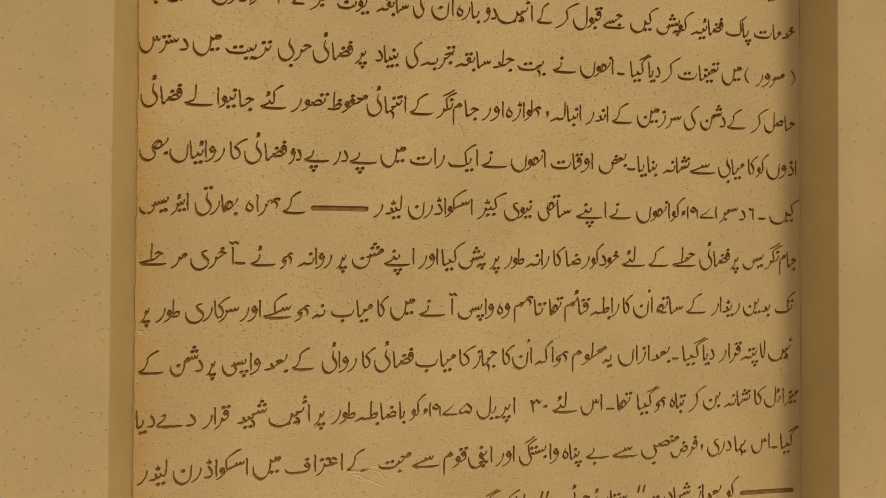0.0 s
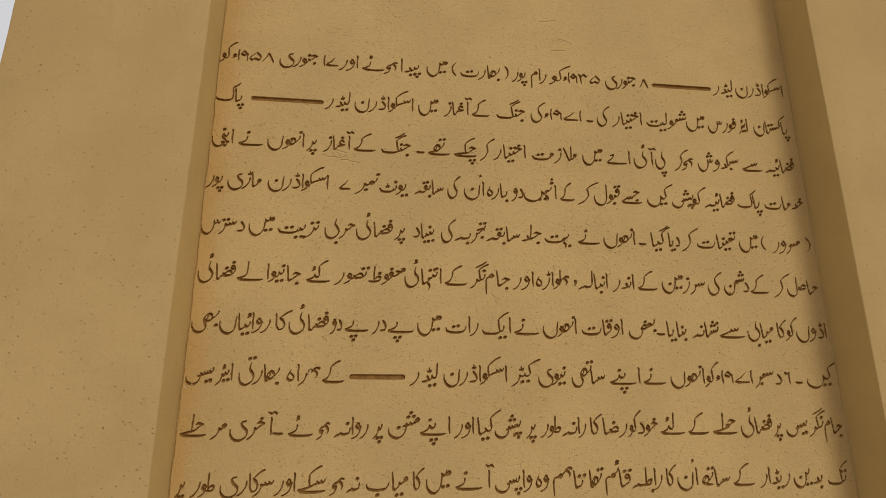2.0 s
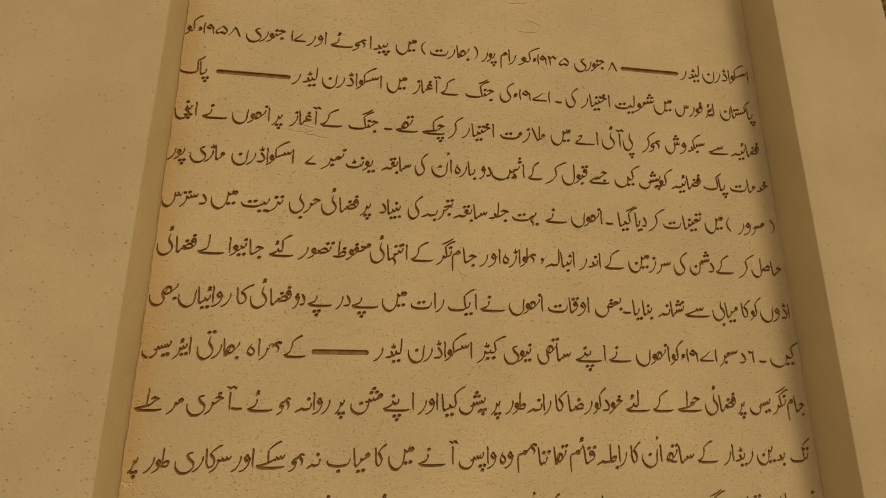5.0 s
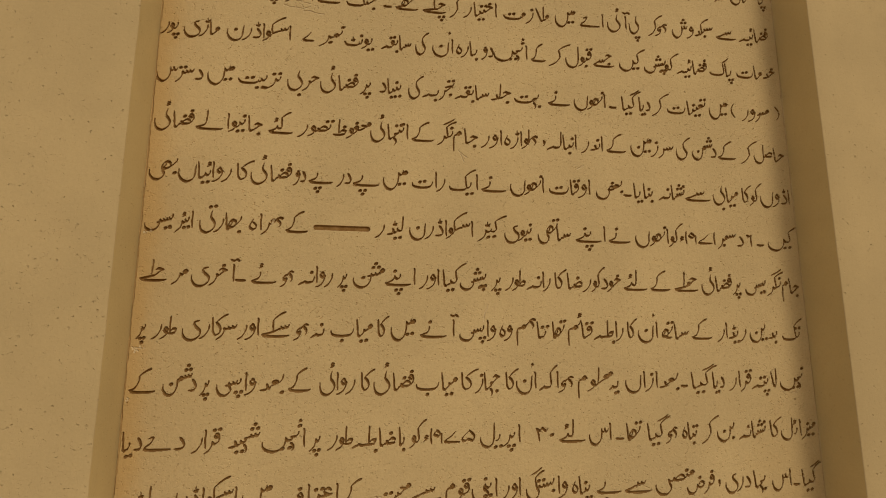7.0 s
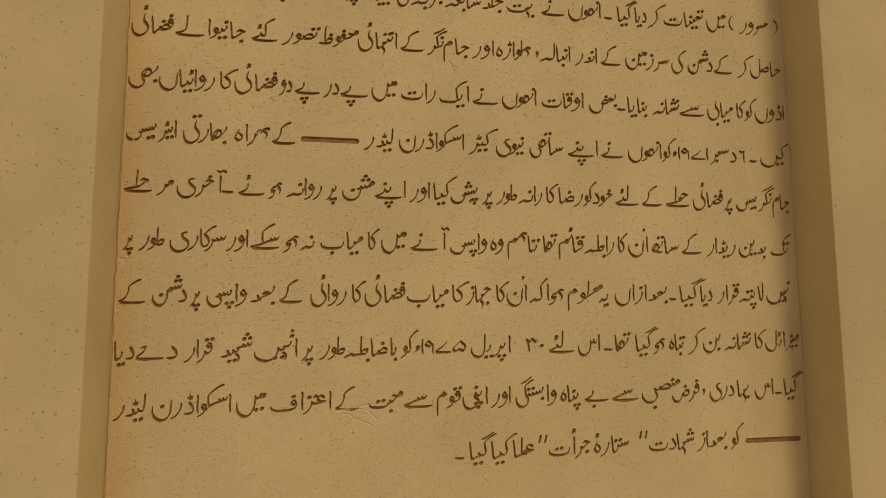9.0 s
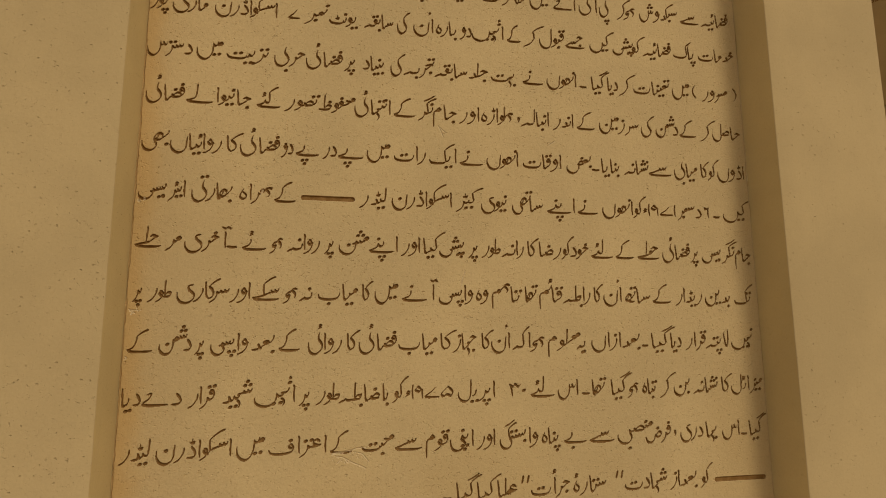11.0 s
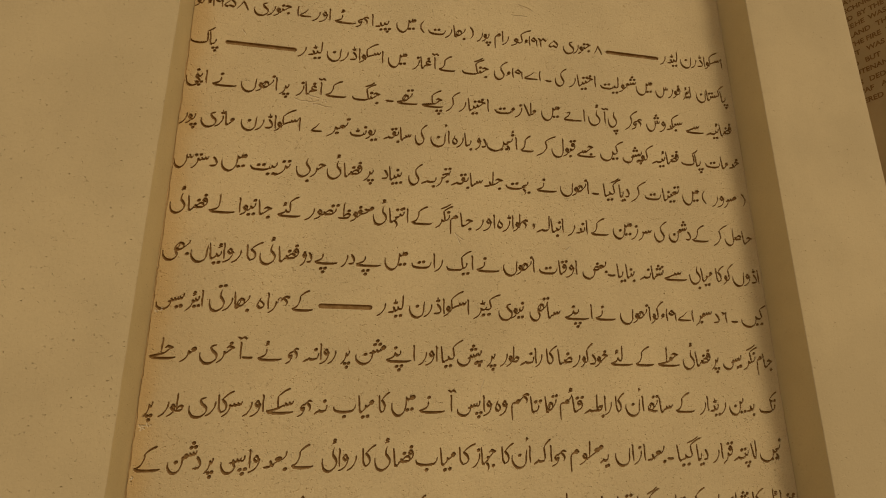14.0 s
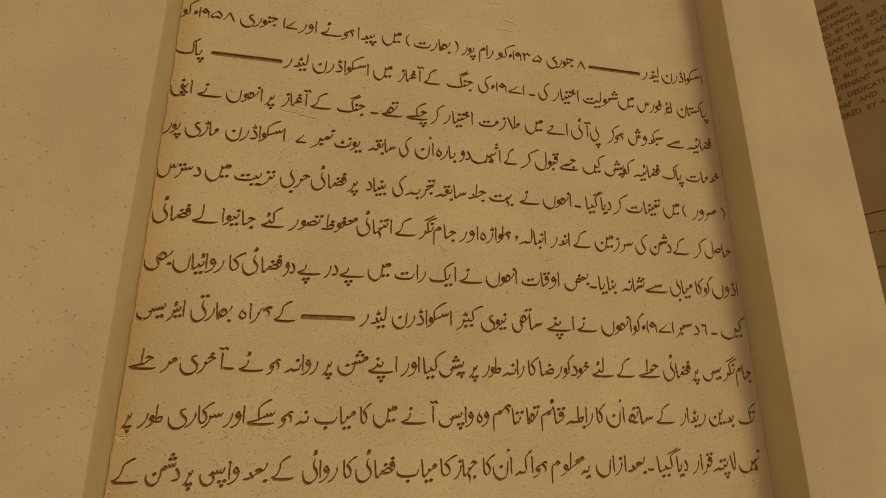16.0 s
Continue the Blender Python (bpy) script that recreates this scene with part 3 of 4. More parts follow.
ligature("bhB", at(0, 0, [(0, 13), (-.6, 9.2), (-3, 6.6), (-6.4, 6)], [(-6.4, 6), (-5.4, 3.6), (-7.6, 2)]) + hook(-5.4, -.6) + tray(-8.6, 1, 23), (1, 18, -6), N0, (-19, 8, 0))
ligature("bhbN", at(0, 0, [(0, 19), (-.8, 15.4), (-3, 13), (-6.4, 12.6)], [(-6.4, 12.6), (-5.6, 9.6), (-8, 8), (-10, 8.6), (-11, 12)]) + hook(-5.4, 5) + ladle(-11, 12), (.6, 26, 0), N0, (-10.4, 18, -1.5), N0)
ligature("bmbr", at(0, 0, [(0, 21), (-1, 16.6), (-3.6, 13.6)]) + head(-2.6, 13) + at(0, 0, [(-5, 12.4), (-8, 10), (-10, 9.4), (-11.4, 12)]) + sickle(-11.4, 12, 18), (.6, 27, 0), N0, (-10, 17, 1.4), N0)
ligature("bjr", at(0, 0, [(0, 22), (-1.4, 18.4), (-4, 16.6)]) + at(0, 0, [(-12, 14), (-8, 15.6), (-4, 16.4), (-2, 15)], [(-4, 15.4), (-7.4, 12), (-11, 8.6), (-12.6, 9.4)]) + sickle(-12.6, 9.4, 16), (-4, 25, 0), (-5, 22, 3), N0)
ligature("bSw", at(0, 0, [(0, 15), (-.6, 11), (-2.8, 8.2), (-4.6, 7.6)]) + loop(-4.6, 6.4) + hooked(-17.2, 4), (-.8, 20, 0), N0, N0)
ligature("bcbba", at(0, 0, [(0, 20), (-.8, 16), (-3.4, 13.6), (-5, 13)]) + knot(-5, 13) + at(0, 0, [(-11, 9.6), (-12.8, 9.4), (-13.8, 12)], [(-13.8, 12), (-14.4, 7.8), (-17, 5.6), (-18.6, 6), (-19.6, 8.4)], [(-19.6, 8.4), (-20.2, 3.4), (-23, .5)]) + alif(-22.6), (-3, 25, 0), N0, (-13, 17, -2), (-18, 15, -6), N0)
ligature("bsbkY", at(0, 0, [(0, 20), (-.6, 16), (-2.4, 13), (-4, 12.6)]) + saw(-4.4, 12.8, 3) + at(0, 0, [(-17.4, 8.6), (-19, 11)], [(-19, 11), (-20, 7.6), (-22.6, 6.4)]) + slash(-23.4, 21, 11, 9)
         + at(0, 0, [(-23.4, 21), (-23, 14), (-21.6, 8), (-19.6, 3), (-21, -2.6), (-25.6, -6.4), (-31, -5.4), (-34.6, 0), (-35.2, 7)]), (-1, 25, 4), (-9, 20, 0), (-16, 17.5, 0), (-20, 33, 0), N0)
# mim first
ligature("mbN", head(-.4, 19.6) + at(0, 0, [(-3, 18.6), (-5.4, 17.8), (-6.2, 19.4), (-5.6, 23.4)], [(-6.2, 20), (-8, 17.2), (-10.4, 16.8), (-11.8, 19.6)]) + ladle(-11.8, 19.6), N0, (-7.4, 27, 3), (-20, 9, 0))
ligature("mba", head(-.4, 12) + at(0, 0, [(-2.8, 11), (-6, 8.4), (-9, 6.4), (-10.4, 8.4)], [(-10.4, 8.4), (-11.2, 3.6), (-14, .5)]) + alif(-13.8), N0, (-10.6, 15, -7), N0)
ligature("mbr", head(-.4, 15) + at(0, 0, [(-2.8, 14), (-5.4, 11.4), (-7.6, 10.4), (-8.8, 13)], [(-8.8, 13), (-9.4, 9), (-11.4, 7.8), (-12.6, 10)]) + sickle(-12.6, 10, 15.5), N0, (-8, 19, 1), (-11, 16, 0))
ligature("ma", head(-.4, 7.6) + at(0, 0, [(-2.8, 6.6), (-5, 3), (-7.4, .6)]) + alif(-7.4), N0, N0)
ligature("mr", head(-.4, 11) + at(0, 0, [(-2.8, 10), (-5.4, 7.6), (-7, 7), (-8, 9)]) + sickle(-8, 9, 15), N0, N0)
ligature("mB", head(-.4, 8.6) + at(0, 0, [(-2.8, 7.6), (-4.8, 4.4), (-6.4, 3.6)]) + tray(-7, 1.6, 25), N0, (-20, 8, 0))
ligature("mla", head(-.4, 8.6) + at(0, 0, [(-2.8, 7.6), (-5, 4), (-8, 2.4)], [(-8, 25), (-8.2, 13), (-8.6, 2.4)], [(-8.4, 2.4), (-11, .8), (-13, 4), (-16.4, 14), (-19, 21.4)]), N0, N0, N0)
ligature("msr", head(-.4, 13) + at(0, 0, [(-2.6, 12), (-5, 9.6), (-6, 10)]) + saw(-6.2, 10.2, 3) + sickle(-15.4, 9.6, 15.5), N0, (-11, 18, 0), N0)
ligature("msN", head(-.4, 18) + at(0, 0, [(-2.6, 17), (-5, 14.4), (-6, 14.4)]) + saw(-6.2, 14, 3) + ladle(-15.6, 13.4), N0, (-10, 22.5, 0), (-24, 8, 0))
ligature("mjfw", head(-.4, 19) + at(0, 0, [(-2.6, 18), (-6, 16), (-12, 17)], [(-6, 16.6), (-9, 13), (-13, 10.4), (-15.6, 9.6)]) + at(-15.6, 9.6, [(0, 0), (-2.4, .4), (-5, 3.4), (-3, 5.4), (-1, 3.4), (-2.4, -1.2), (-5.4, -4.4), (-7, -5.6)]) + hooked(-22, 4), N0, N0, (-18, 20, 0), N0)
ligature("mjbB", head(-.4, 17) + at(0, 0, [(-2.6, 16), (-6, 14), (-12, 15)], [(-6, 14.6), (-9, 11), (-12, 7.6), (-14, 6.8), (-15, 9.4)], [(-15, 9.4), (-15.6, 5), (-17.4, 3.4)]) + tray(-18, 1.8, 22), N0, N0, (-14, 15, -5), (-26, 8, 0))
ligature("mclw", head(-.4, 19) + at(0, 0, [(-2.6, 18), (-5.4, 15)]) + knot(-5.4, 14.6) + at(0, 0, [(-11.4, 11), (-15, 8), (-18, 5.6)], [(-16.6, 28), (-17, 16), (-18, 5.6)], [(-18, 5.6), (-21, 3.4)]) + hooked(-20.6, 3), N0, N0, N0, N0)
ligature("mbSbY", head(-.4, 22) + at(0, 0, [(-2.6, 21), (-5, 18.6), (-6.8, 18), (-7.8, 20.4)], [(-7.8, 20.4), (-8.6, 16.6), (-11, 14.6)]) + loop(-11, 13.4) + at(0, 0, [(-23.4, 11.4), (-25.4, 11), (-26.6, 14)], [(-26.6, 14), (-26, 9), (-24.4, 4), (-25.6, -1.6), (-30, -6), (-35.4, -5.2), (-39, .6), (-39.6, 7)]), N0, (-8, 25, 0), N0, (-27, 19, -13), N0)
# sin first
ligature("sE", saw(-7, 11, 3.4) + at(0, 0, [(-19.4, 6.8), (-25, 3.4), (-31, 1.2)]) + oar(), (-13, 17, 0), N0)
ligature("sa", saw(0, 7.8, 4) + at(0, 0, [(-12.8, 2.6), (-14.4, .6)]) + alif(-14), (-5, 16, 0), N0)
ligature("sr", saw(0, 10.6, 2.6) + at(0, 0, [(-12.6, 6.6), (-13.6, 8)]) + sickle(-13.4, 8, 14.5), (-5, 17, 0), N0)
ligature("sba", saw(0, 11, 3.4) + at(0, 0, [(-12.8, 6.2), (-14, 8.6)], [(-14, 8.6), (-14.8, 3.6), (-17.4, .6)]) + alif(-17), (-5, 18, 0), (-14, 15, 0), N0)
ligature("sbr", saw(0, 12, 3.2) + at(0, 0, [(-12.8, 7.6), (-14.2, 10)]) + sickle(-14.2, 10, 16), (-5, 19, 0), (-14, 16, 0), N0)
ligature("sha", saw(0, 13, 3) + at(0, 0, [(-12.8, 8.8), (-16, 8)], [(-16, 8), (-15, 5), (-17.4, 2.4), (-20, .5)]) + hook(-15.6, .6) + alif(-19.6), (-5, 20, 0), N0, N0)
ligature("shbd", saw(0, 16, 3) + at(0, 0, [(-12.8, 12), (-15.6, 11)], [(-15.6, 11), (-14.8, 8), (-17, 6), (-19, 6.4), (-20, 9)], [(-20, 9), (-20.8, 4.6), (-23, 2.8)]) + hook(-15, 3.2) + bent(-23, 2.8), (-5, 23, 0), N0, (-21, 14, -5), N0)
ligature("smN", saw(0, 19, 3) + head(-12, 14.8) + at(0, 0, [(-14.6, 14), (-17.4, 12), (-18.6, 14)]) + ladle(-18.6, 14), (-5, 26, 0), N0, (-27, 8, 0))
ligature("smw", saw(0, 17, 3.4) + head(-12, 12.2) + at(0, 0, [(-14.6, 11), (-17, 7), (-20, 4)]) + hooked(-19.6, 3.4), (-5, 24, 0), N0, N0)
ligature("smbr", saw(0, 16, 3) + head(-12, 12) + at(0, 0, [(-14.6, 11), (-17, 8.6), (-19, 8), (-20.4, 10.4)]) + sickle(-20.4, 10.4, 16), (-5, 23, 0), N0, (-19, 16, 0), N0)
ligature("skw", saw(0, 17, 3.6) + at(0, 0, [(-13, 12.2), (-17, 10), (-20, 8)]) + slash(-20.6, 22, 17, 13) + at(0, 0, [(-20.6, 22), (-20.8, 15), (-20.2, 8), (-23, 4.6)]) + hooked(-22.6, 3.6), (-5, 24, 0), (-14, 36, 0), N0)
ligature("skE", saw(0, 12, 3) + at(0, 0, [(-13, 7.6), (-19, 4.4), (-26, 2), (-31, 1.2)]) + slash(-18.4, 20, 14, 11) + at(0, 0, [(-18.4, 20), (-18.4, 12), (-17.8, 5)]) + oar(), (-5, 19, 0), (-12, 34, 0), N0)
# jim first
ligature("ja", at(0, 2, *[[(x, y + 6.6) for x, y in s] for s in chin(0, 0)]) + at(0, 0, [(-10, 1), (-11.4, .3)]) + alif(-11), (-4, 15, -5), N0)
ligature("jr", at(0, 0, *chin(0, 14.6)) + at(0, 0, [(-10, 7), (-11.6, 8.6)]) + sickle(-11.6, 8.6, 14.6), (-4, 20.5, 2), N0)
ligature("jd", at(0, 0, *chin(0, 12)) + bent(-9.6, 4), (-4, 18, 0), N0)
ligature("jw", at(0, 0, *chin(0, 13)) + at(0, 0, [(-9.6, 5.6), (-12, 3.6)]) + hooked(-11.6, 3.2), (-4, 19, 0), N0)
ligature("jbw", at(0, 0, *chin(0, 16)) + at(0, 0, [(-10, 8.4), (-11.8, 8.4), (-12.8, 11)], [(-12.8, 11), (-13.6, 6.4), (-16.4, 3.4)]) + hooked(-16, 3), (-4, 22, 3), (-12, 17, 0), N0)
ligature("jbba", at(0, 0, *chin(0, 15)) + at(0, 0, [(-10, 7.4), (-11.8, 7.6), (-12.8, 10.4)], [(-12.8, 10.4), (-13.4, 6), (-16, 4.4), (-17.6, 5), (-18.6, 7.4)], [(-18.6, 7.4), (-19.2, 3), (-22, .6)]) + alif(-21.6), (-4, 21, 2), (-13, 16.5, 0), (-17, 14, -6.5), N0)
ligature("jbk", at(0, 0, *chin(0, 11)) + at(0, 0, [(-10, 3.4), (-12, 3), (-13, 6)], [(-13, 6), (-13.8, 2), (-16, 1)]) + slash(-19, 18.6, 13, 10) + at(0, 0, [(-19, 18.6), (-18, 10), (-16.6, 2)], [(-16.4, 1.4), (-21, -1.2), (-29, -2), (-37, -1), (-39.6, 3)]), (-4, 17, -5), (-12, 12.5, 0), (-13, 31, 0))
ligature("jld", at(0, 0, *chin(0, 12)) + at(0, 0, [(-10, 4.4), (-14, 3)], [(-12, 26), (-12.4, 14), (-13.4, 3.4)]) + bent(-14, 2.6), (-4, 18, -3), N0, N0)
ligature("jha", at(0, 0, *chin(0, 16)) + at(0, 0, [(-10, 8.4), (-13, 8)], [(-13, 8), (-12.4, 4.8), (-15, 2.4), (-17.4, .5)]) + hook(-12.6, 0) + alif(-17), (-4, 22, -3), N0, N0)
ligature("jsE", at(0, 0, *chin(-3, 17)) + saw(-13, 8.8, 2.4) + at(0, 0, [(-25.4, 5.4), (-28, 3), (-31, 1.2)]) + oar(), (-7, 23, 3.5), N0, N0)
ligature("jkE", at(0, 0, *chin(-1, 12.6)) + at(0, 0, [(-11, 5), (-18, 3.6), (-26, 2), (-31, 1.2)]) + slash(-16, 19.4, 14, 11) + at(0, 0, [(-16, 19.4), (-16, 12), (-15.4, 4.6)]) + oar(), (-6, 18, -8), (-10, 33, 0), N0)
ligature("jlE", at(0, 0, *chin(-4, 13)) + at(0, 0, [(-14, 5.4), (-20, 3.6), (-27, 1.8), (-31, 1.2)], [(-17, 26), (-17.4, 14), (-18.4, 4.4)]) + oar(), (-8, 19, 0), N0, N0)
ligature("jmlE", at(0, 0, *chin(-1, 16)) + head(-9.4, 8.8) + at(0, 0, [(-12, 7.6), (-17, 4.8), (-24, 2.4), (-31, 1.2)], [(-17.4, 27), (-17.8, 15), (-19, 4.4)]) + oar(), (-6, 22, 0), N0, N0, N0)
# lam first
ligature("lE", at(0, 0, [(-18.6, 26), (-19, 15), (-20.4, 6.6), (-25, 3), (-31, 1.2)]) + oar(), N0, N0)
ligature("lbE", at(0, 0, [(-14, 28), (-14.4, 15), (-15.4, 7), (-18, 5.4), (-20, 6.4), (-21, 9.6)], [(-21, 9.6), (-23, 5), (-28, 2), (-31, 1.2)]) + oar(), N0, (-22, 16, 0), N0)
ligature("lbd", at(0, 0, [(0, 26), (-.4, 15), (-1.4, 7), (-4, 5.2), (-5.8, 6), (-6.8, 8.6)], [(-6.8, 8.6), (-7.4, 4.4), (-9.6, 2.6)]) + bent(-9.6, 2.6), N0, (-6.6, 14, -5), (-11, 14, 0))
ligature("lbB", at(0, 0, [(0, 26), (-.4, 14), (-1.4, 5.6), (-4, 4), (-5.6, 4.6), (-6.6, 7.4)], [(-6.6, 7.4), (-7.2, 3.6), (-9, 2.8)]) + tray(-9.8, 1.6, 20), N0, (-7, 14, -7), (-19, 8, 0))
ligature("la", at(0, 0, [(0, 26), (-.4, 14), (-1, 5), (-4.2, .6), (-7.4, 2), (-9.6, 9), (-12.4, 21)]), N0, N0)
ligature("lh", at(0, 0, [(0, 26), (-.4, 14), (-1, 5), (-3.6, 1.6)]) + tick(-3.4, 1.4), N0, N0)
# fe, sad, toe, ain, he first
ligature("fSa", ring(0, 15) + loop(-4.2, 5.4) + at(0, 0, [(-16.8, 3.2), (-18.6, .7)]) + alif(-18.2), (-2, 23.4, 0), (-10.6, 15, 0), N0)
ligature("fa", ring(0, 11) + at(0, 0, [(-4.4, 2.4), (-6, .8)]) + alif(-5.8), (-2.4, 19.6, 0), N0)
ligature("fr", ring(0, 14) + at(0, 0, [(-4.4, 5.4), (-6, 5.4), (-7.4, 8)]) + sickle(-7.4, 8, 14.6), (-2.6, 22.4, 0), N0)
ligature("fw", ring(0, 13) + at(0, 0, [(-4.4, 4.4), (-7, 3.2)]) + hooked(-6.6, 2.8), (-2.6, 21, 0), N0)
ligature("fbw", ring(0, 17) + at(0, 0, [(-4.4, 8.4), (-6.2, 8), (-7.2, 10.6)], [(-7.2, 10.6), (-8, 6), (-10.6, 3.6)]) + hooked(-10.4, 3.2), (-2.6, 25, 0), (-8, 16, -3.6), N0)
ligature("Sa", loop(0, 3) + at(0, 0, [(-12.8, .8), (-14, .4)]) + alif(-13.6), (-5, 14.5, 0), N0)
ligature("Sl", loop(0, 7) + at(0, 0, [(-13.6, 25), (-13.8, 13), (-14.2, 3), (-16.4, -3), (-21, -5.8), (-26.4, -3.4), (-29.2, 3), (-29, 7)]), (-5, 18, 0), N0)
ligature("Tw", at(0, 0, [(-5.6, 24), (-6, 13), (-6.2, 2.6)], [(-6.2, 3.4), (-2.6, 7.4), (.8, 7.4), (.6, 3.8), (-3, 1.8), (-8, 2)]) + hooked(-8, 2), (2, 13, 0), N0)
ligature("ca", eye(0, 11) + at(0, 0, [(-9.6, 4.6), (-11.4, 1)]) + alif(-11.2), (-3, 18.6, 0), N0)
ligature("cbr", eye(0, 14) + at(0, 0, [(-9.6, 7.6), (-11.4, 7.4), (-12.6, 10)]) + sickle(-12.6, 10, 16), (-3, 21, 0), (-12, 16, 0), N0)
ligature("cTa", eye(0, 11) + at(0, 0, [(-9.6, 4.6), (-13, 1.8), (-17, .8)], [(-12.6, 24), (-12.8, 12), (-13, 2)], [(-12.8, 3), (-9.4, 6.6), (-6.4, 6.4), (-7, 3), (-10.6, 2)]) + alif(-16.6), (-3, 18, 0), N0, N0)
ligature("hw", at(0, 0, [(.2, 14), (-2.6, 14.8), (-5.4, 13.4), (-8.6, 10.2), (-12, 8.6), (-14.4, 6), (-12.8, 3.2), (-10.4, 4.8), (-10.6, 1), (-13, -3), (-18.6, -6.2)], [(-5.6, 11.6), (-2.6, 8.4), (-1.6, 4.6), (-3.2, .8)]), N0, N0)
ligature("hm", ear(0, 24) + at(0, 0, [(-7.4, 20.6), (-10.4, 17), (-13, 14.6)]) + drop(-12, 14.6), N0, N0)
ligature("hmr", ear(0, 17) + head(-8, 13) + at(0, 0, [(-7.4, 13.6), (-11, 11), (-13.4, 8.4), (-14.6, 10)]) + sickle(-14.6, 10, 16), N0, N0, N0)
ligature("hlw", ear(0, 15) + at(0, 0, [(-6.4, 13.6), (-9.6, 11), (-11.4, 6.4), (-13.4, 4)], [(-11.4, 26), (-11.6, 14), (-11.8, 5.6)]) + hooked(-12.6, 3.6), N0, N0, N0)
ligature("ksba", slash(-4, 22) + stem(-4, 22, 11) + saw(-8, 9.6, 3) + at(0, 0, [(-20.8, 5.6), (-22, 8)], [(-22, 8), (-22.8, 3.4), (-25.4, .6)]) + alif(-25), (1, 33, 0), (-12, 17, 0), (-21, 14.5, 0), N0)
ligature("sbkd", saw(0, 15, 3) + at(0, 0, [(-12.8, 10.8), (-14.4, 13)], [(-14.4, 13), (-15.2, 8.6), (-18.6, 6)]) + slash(-20, 21, 14, 11) + at(0, 0, [(-20, 21), (-19.6, 13), (-18.8, 6), (-21, 3.6)]) + bent(-20.8, 3.2), (-5, 22, 0), (-14, 18, 0), (-14, 34, 0), N0)


def write(word, space=0.0):
    """A word as pen lines, rows of x, y, r in millimetres, its right end at 0 and its base line at y = 0;
    space: added between its groups."""
    groups, now = [], []
    for c in word:
        if c == "ُ":
            now.append(c)
            continue
        if c in SIGNS:
            groups += [now, [c]] if now else [[c]]
            now = []
            continue
        now.append(c)
        if c in APART:
            groups.append(now)
            now = []
    groups += [now] if now else []
    # figures read from left to right
    k = 0
    while k < len(groups):
        e = k
        while e < len(groups) and groups[e][0] in "۰۱۲۳۵۶۷۸۹":
            e += 1
        groups[k:e] = groups[k:e][::-1]
        k = max(e, k + 1)
    out, right = [], 0.0
    for group in groups:
        letters = [c for c in group if c != "ُ"]
        if letters and letters[0] in SIGNS:
            strokes = GLYPHS[SIGNS[letters[0]]][0]
            lines = [diamond(-3, 8)] if letters[0] == "۰" else [pen(s) * (1, 1, 1.5 if letters[0] == '"' else 1) for s in strokes]
            lines = [m * (1.35, 1, 1) for m in lines]
        elif skeleton(letters) in LIGATURES:
            strokes, spots = LIGATURES[skeleton(letters)]
            lines = [pen(s) for s in strokes]
            for c, (mx, up, down) in zip(letters, spots):
                kind = 0 if c == "ی" and c is letters[-1] else SHAPES[c][1]
                lines += marks(kind, (mx, up), (mx, down))
        else:
            base, kind = SHAPES[letters[0]]
            strokes, above, below = GLYPHS[base + ".i"]
            lines = [pen(s) * (1, 1, .78 if base == "hamza" or (base == "sin" and i == 0) else 1) for i, s in enumerate(strokes)]
            lines += marks(0 if letters[0] == "ی" else kind, above, below)
        if "ُ" in group:
            lines += [m + (1, 30, 0) for m in marks("P", (0, 0), None)]
        edge = max((m[:, 0] + m[:, 2]).max() for m in lines)
        core = max((m[:, 0] + m[:, 2])[m[:, 1] < 17].max(initial=-99) for m in lines)
        edge = core if core > -99 else edge
        lines = [m + (right - edge, 0, 0) for m in lines]
        left = min((m[:, 0] - m[:, 2]).min() for m in lines)
        out += lines
        right = left + (2.6 if letters and letters[-1] in "رڑزو" else -1.0) - space
    return out


def breadth(lines):
    """How wide a word is, but for what leans over its neighbour."""
    core = max((m[:, 0] + m[:, 2])[m[:, 1] < 17].max(initial=-99) for m in lines)
    return max(core, 0.0) - min((m[:, 0] - m[:, 2]).min() for m in lines)


# ---- relief: a wall face with cuts and holes in it, fine where it is worked and coarse where it is flat ----
CELL = 0.00065


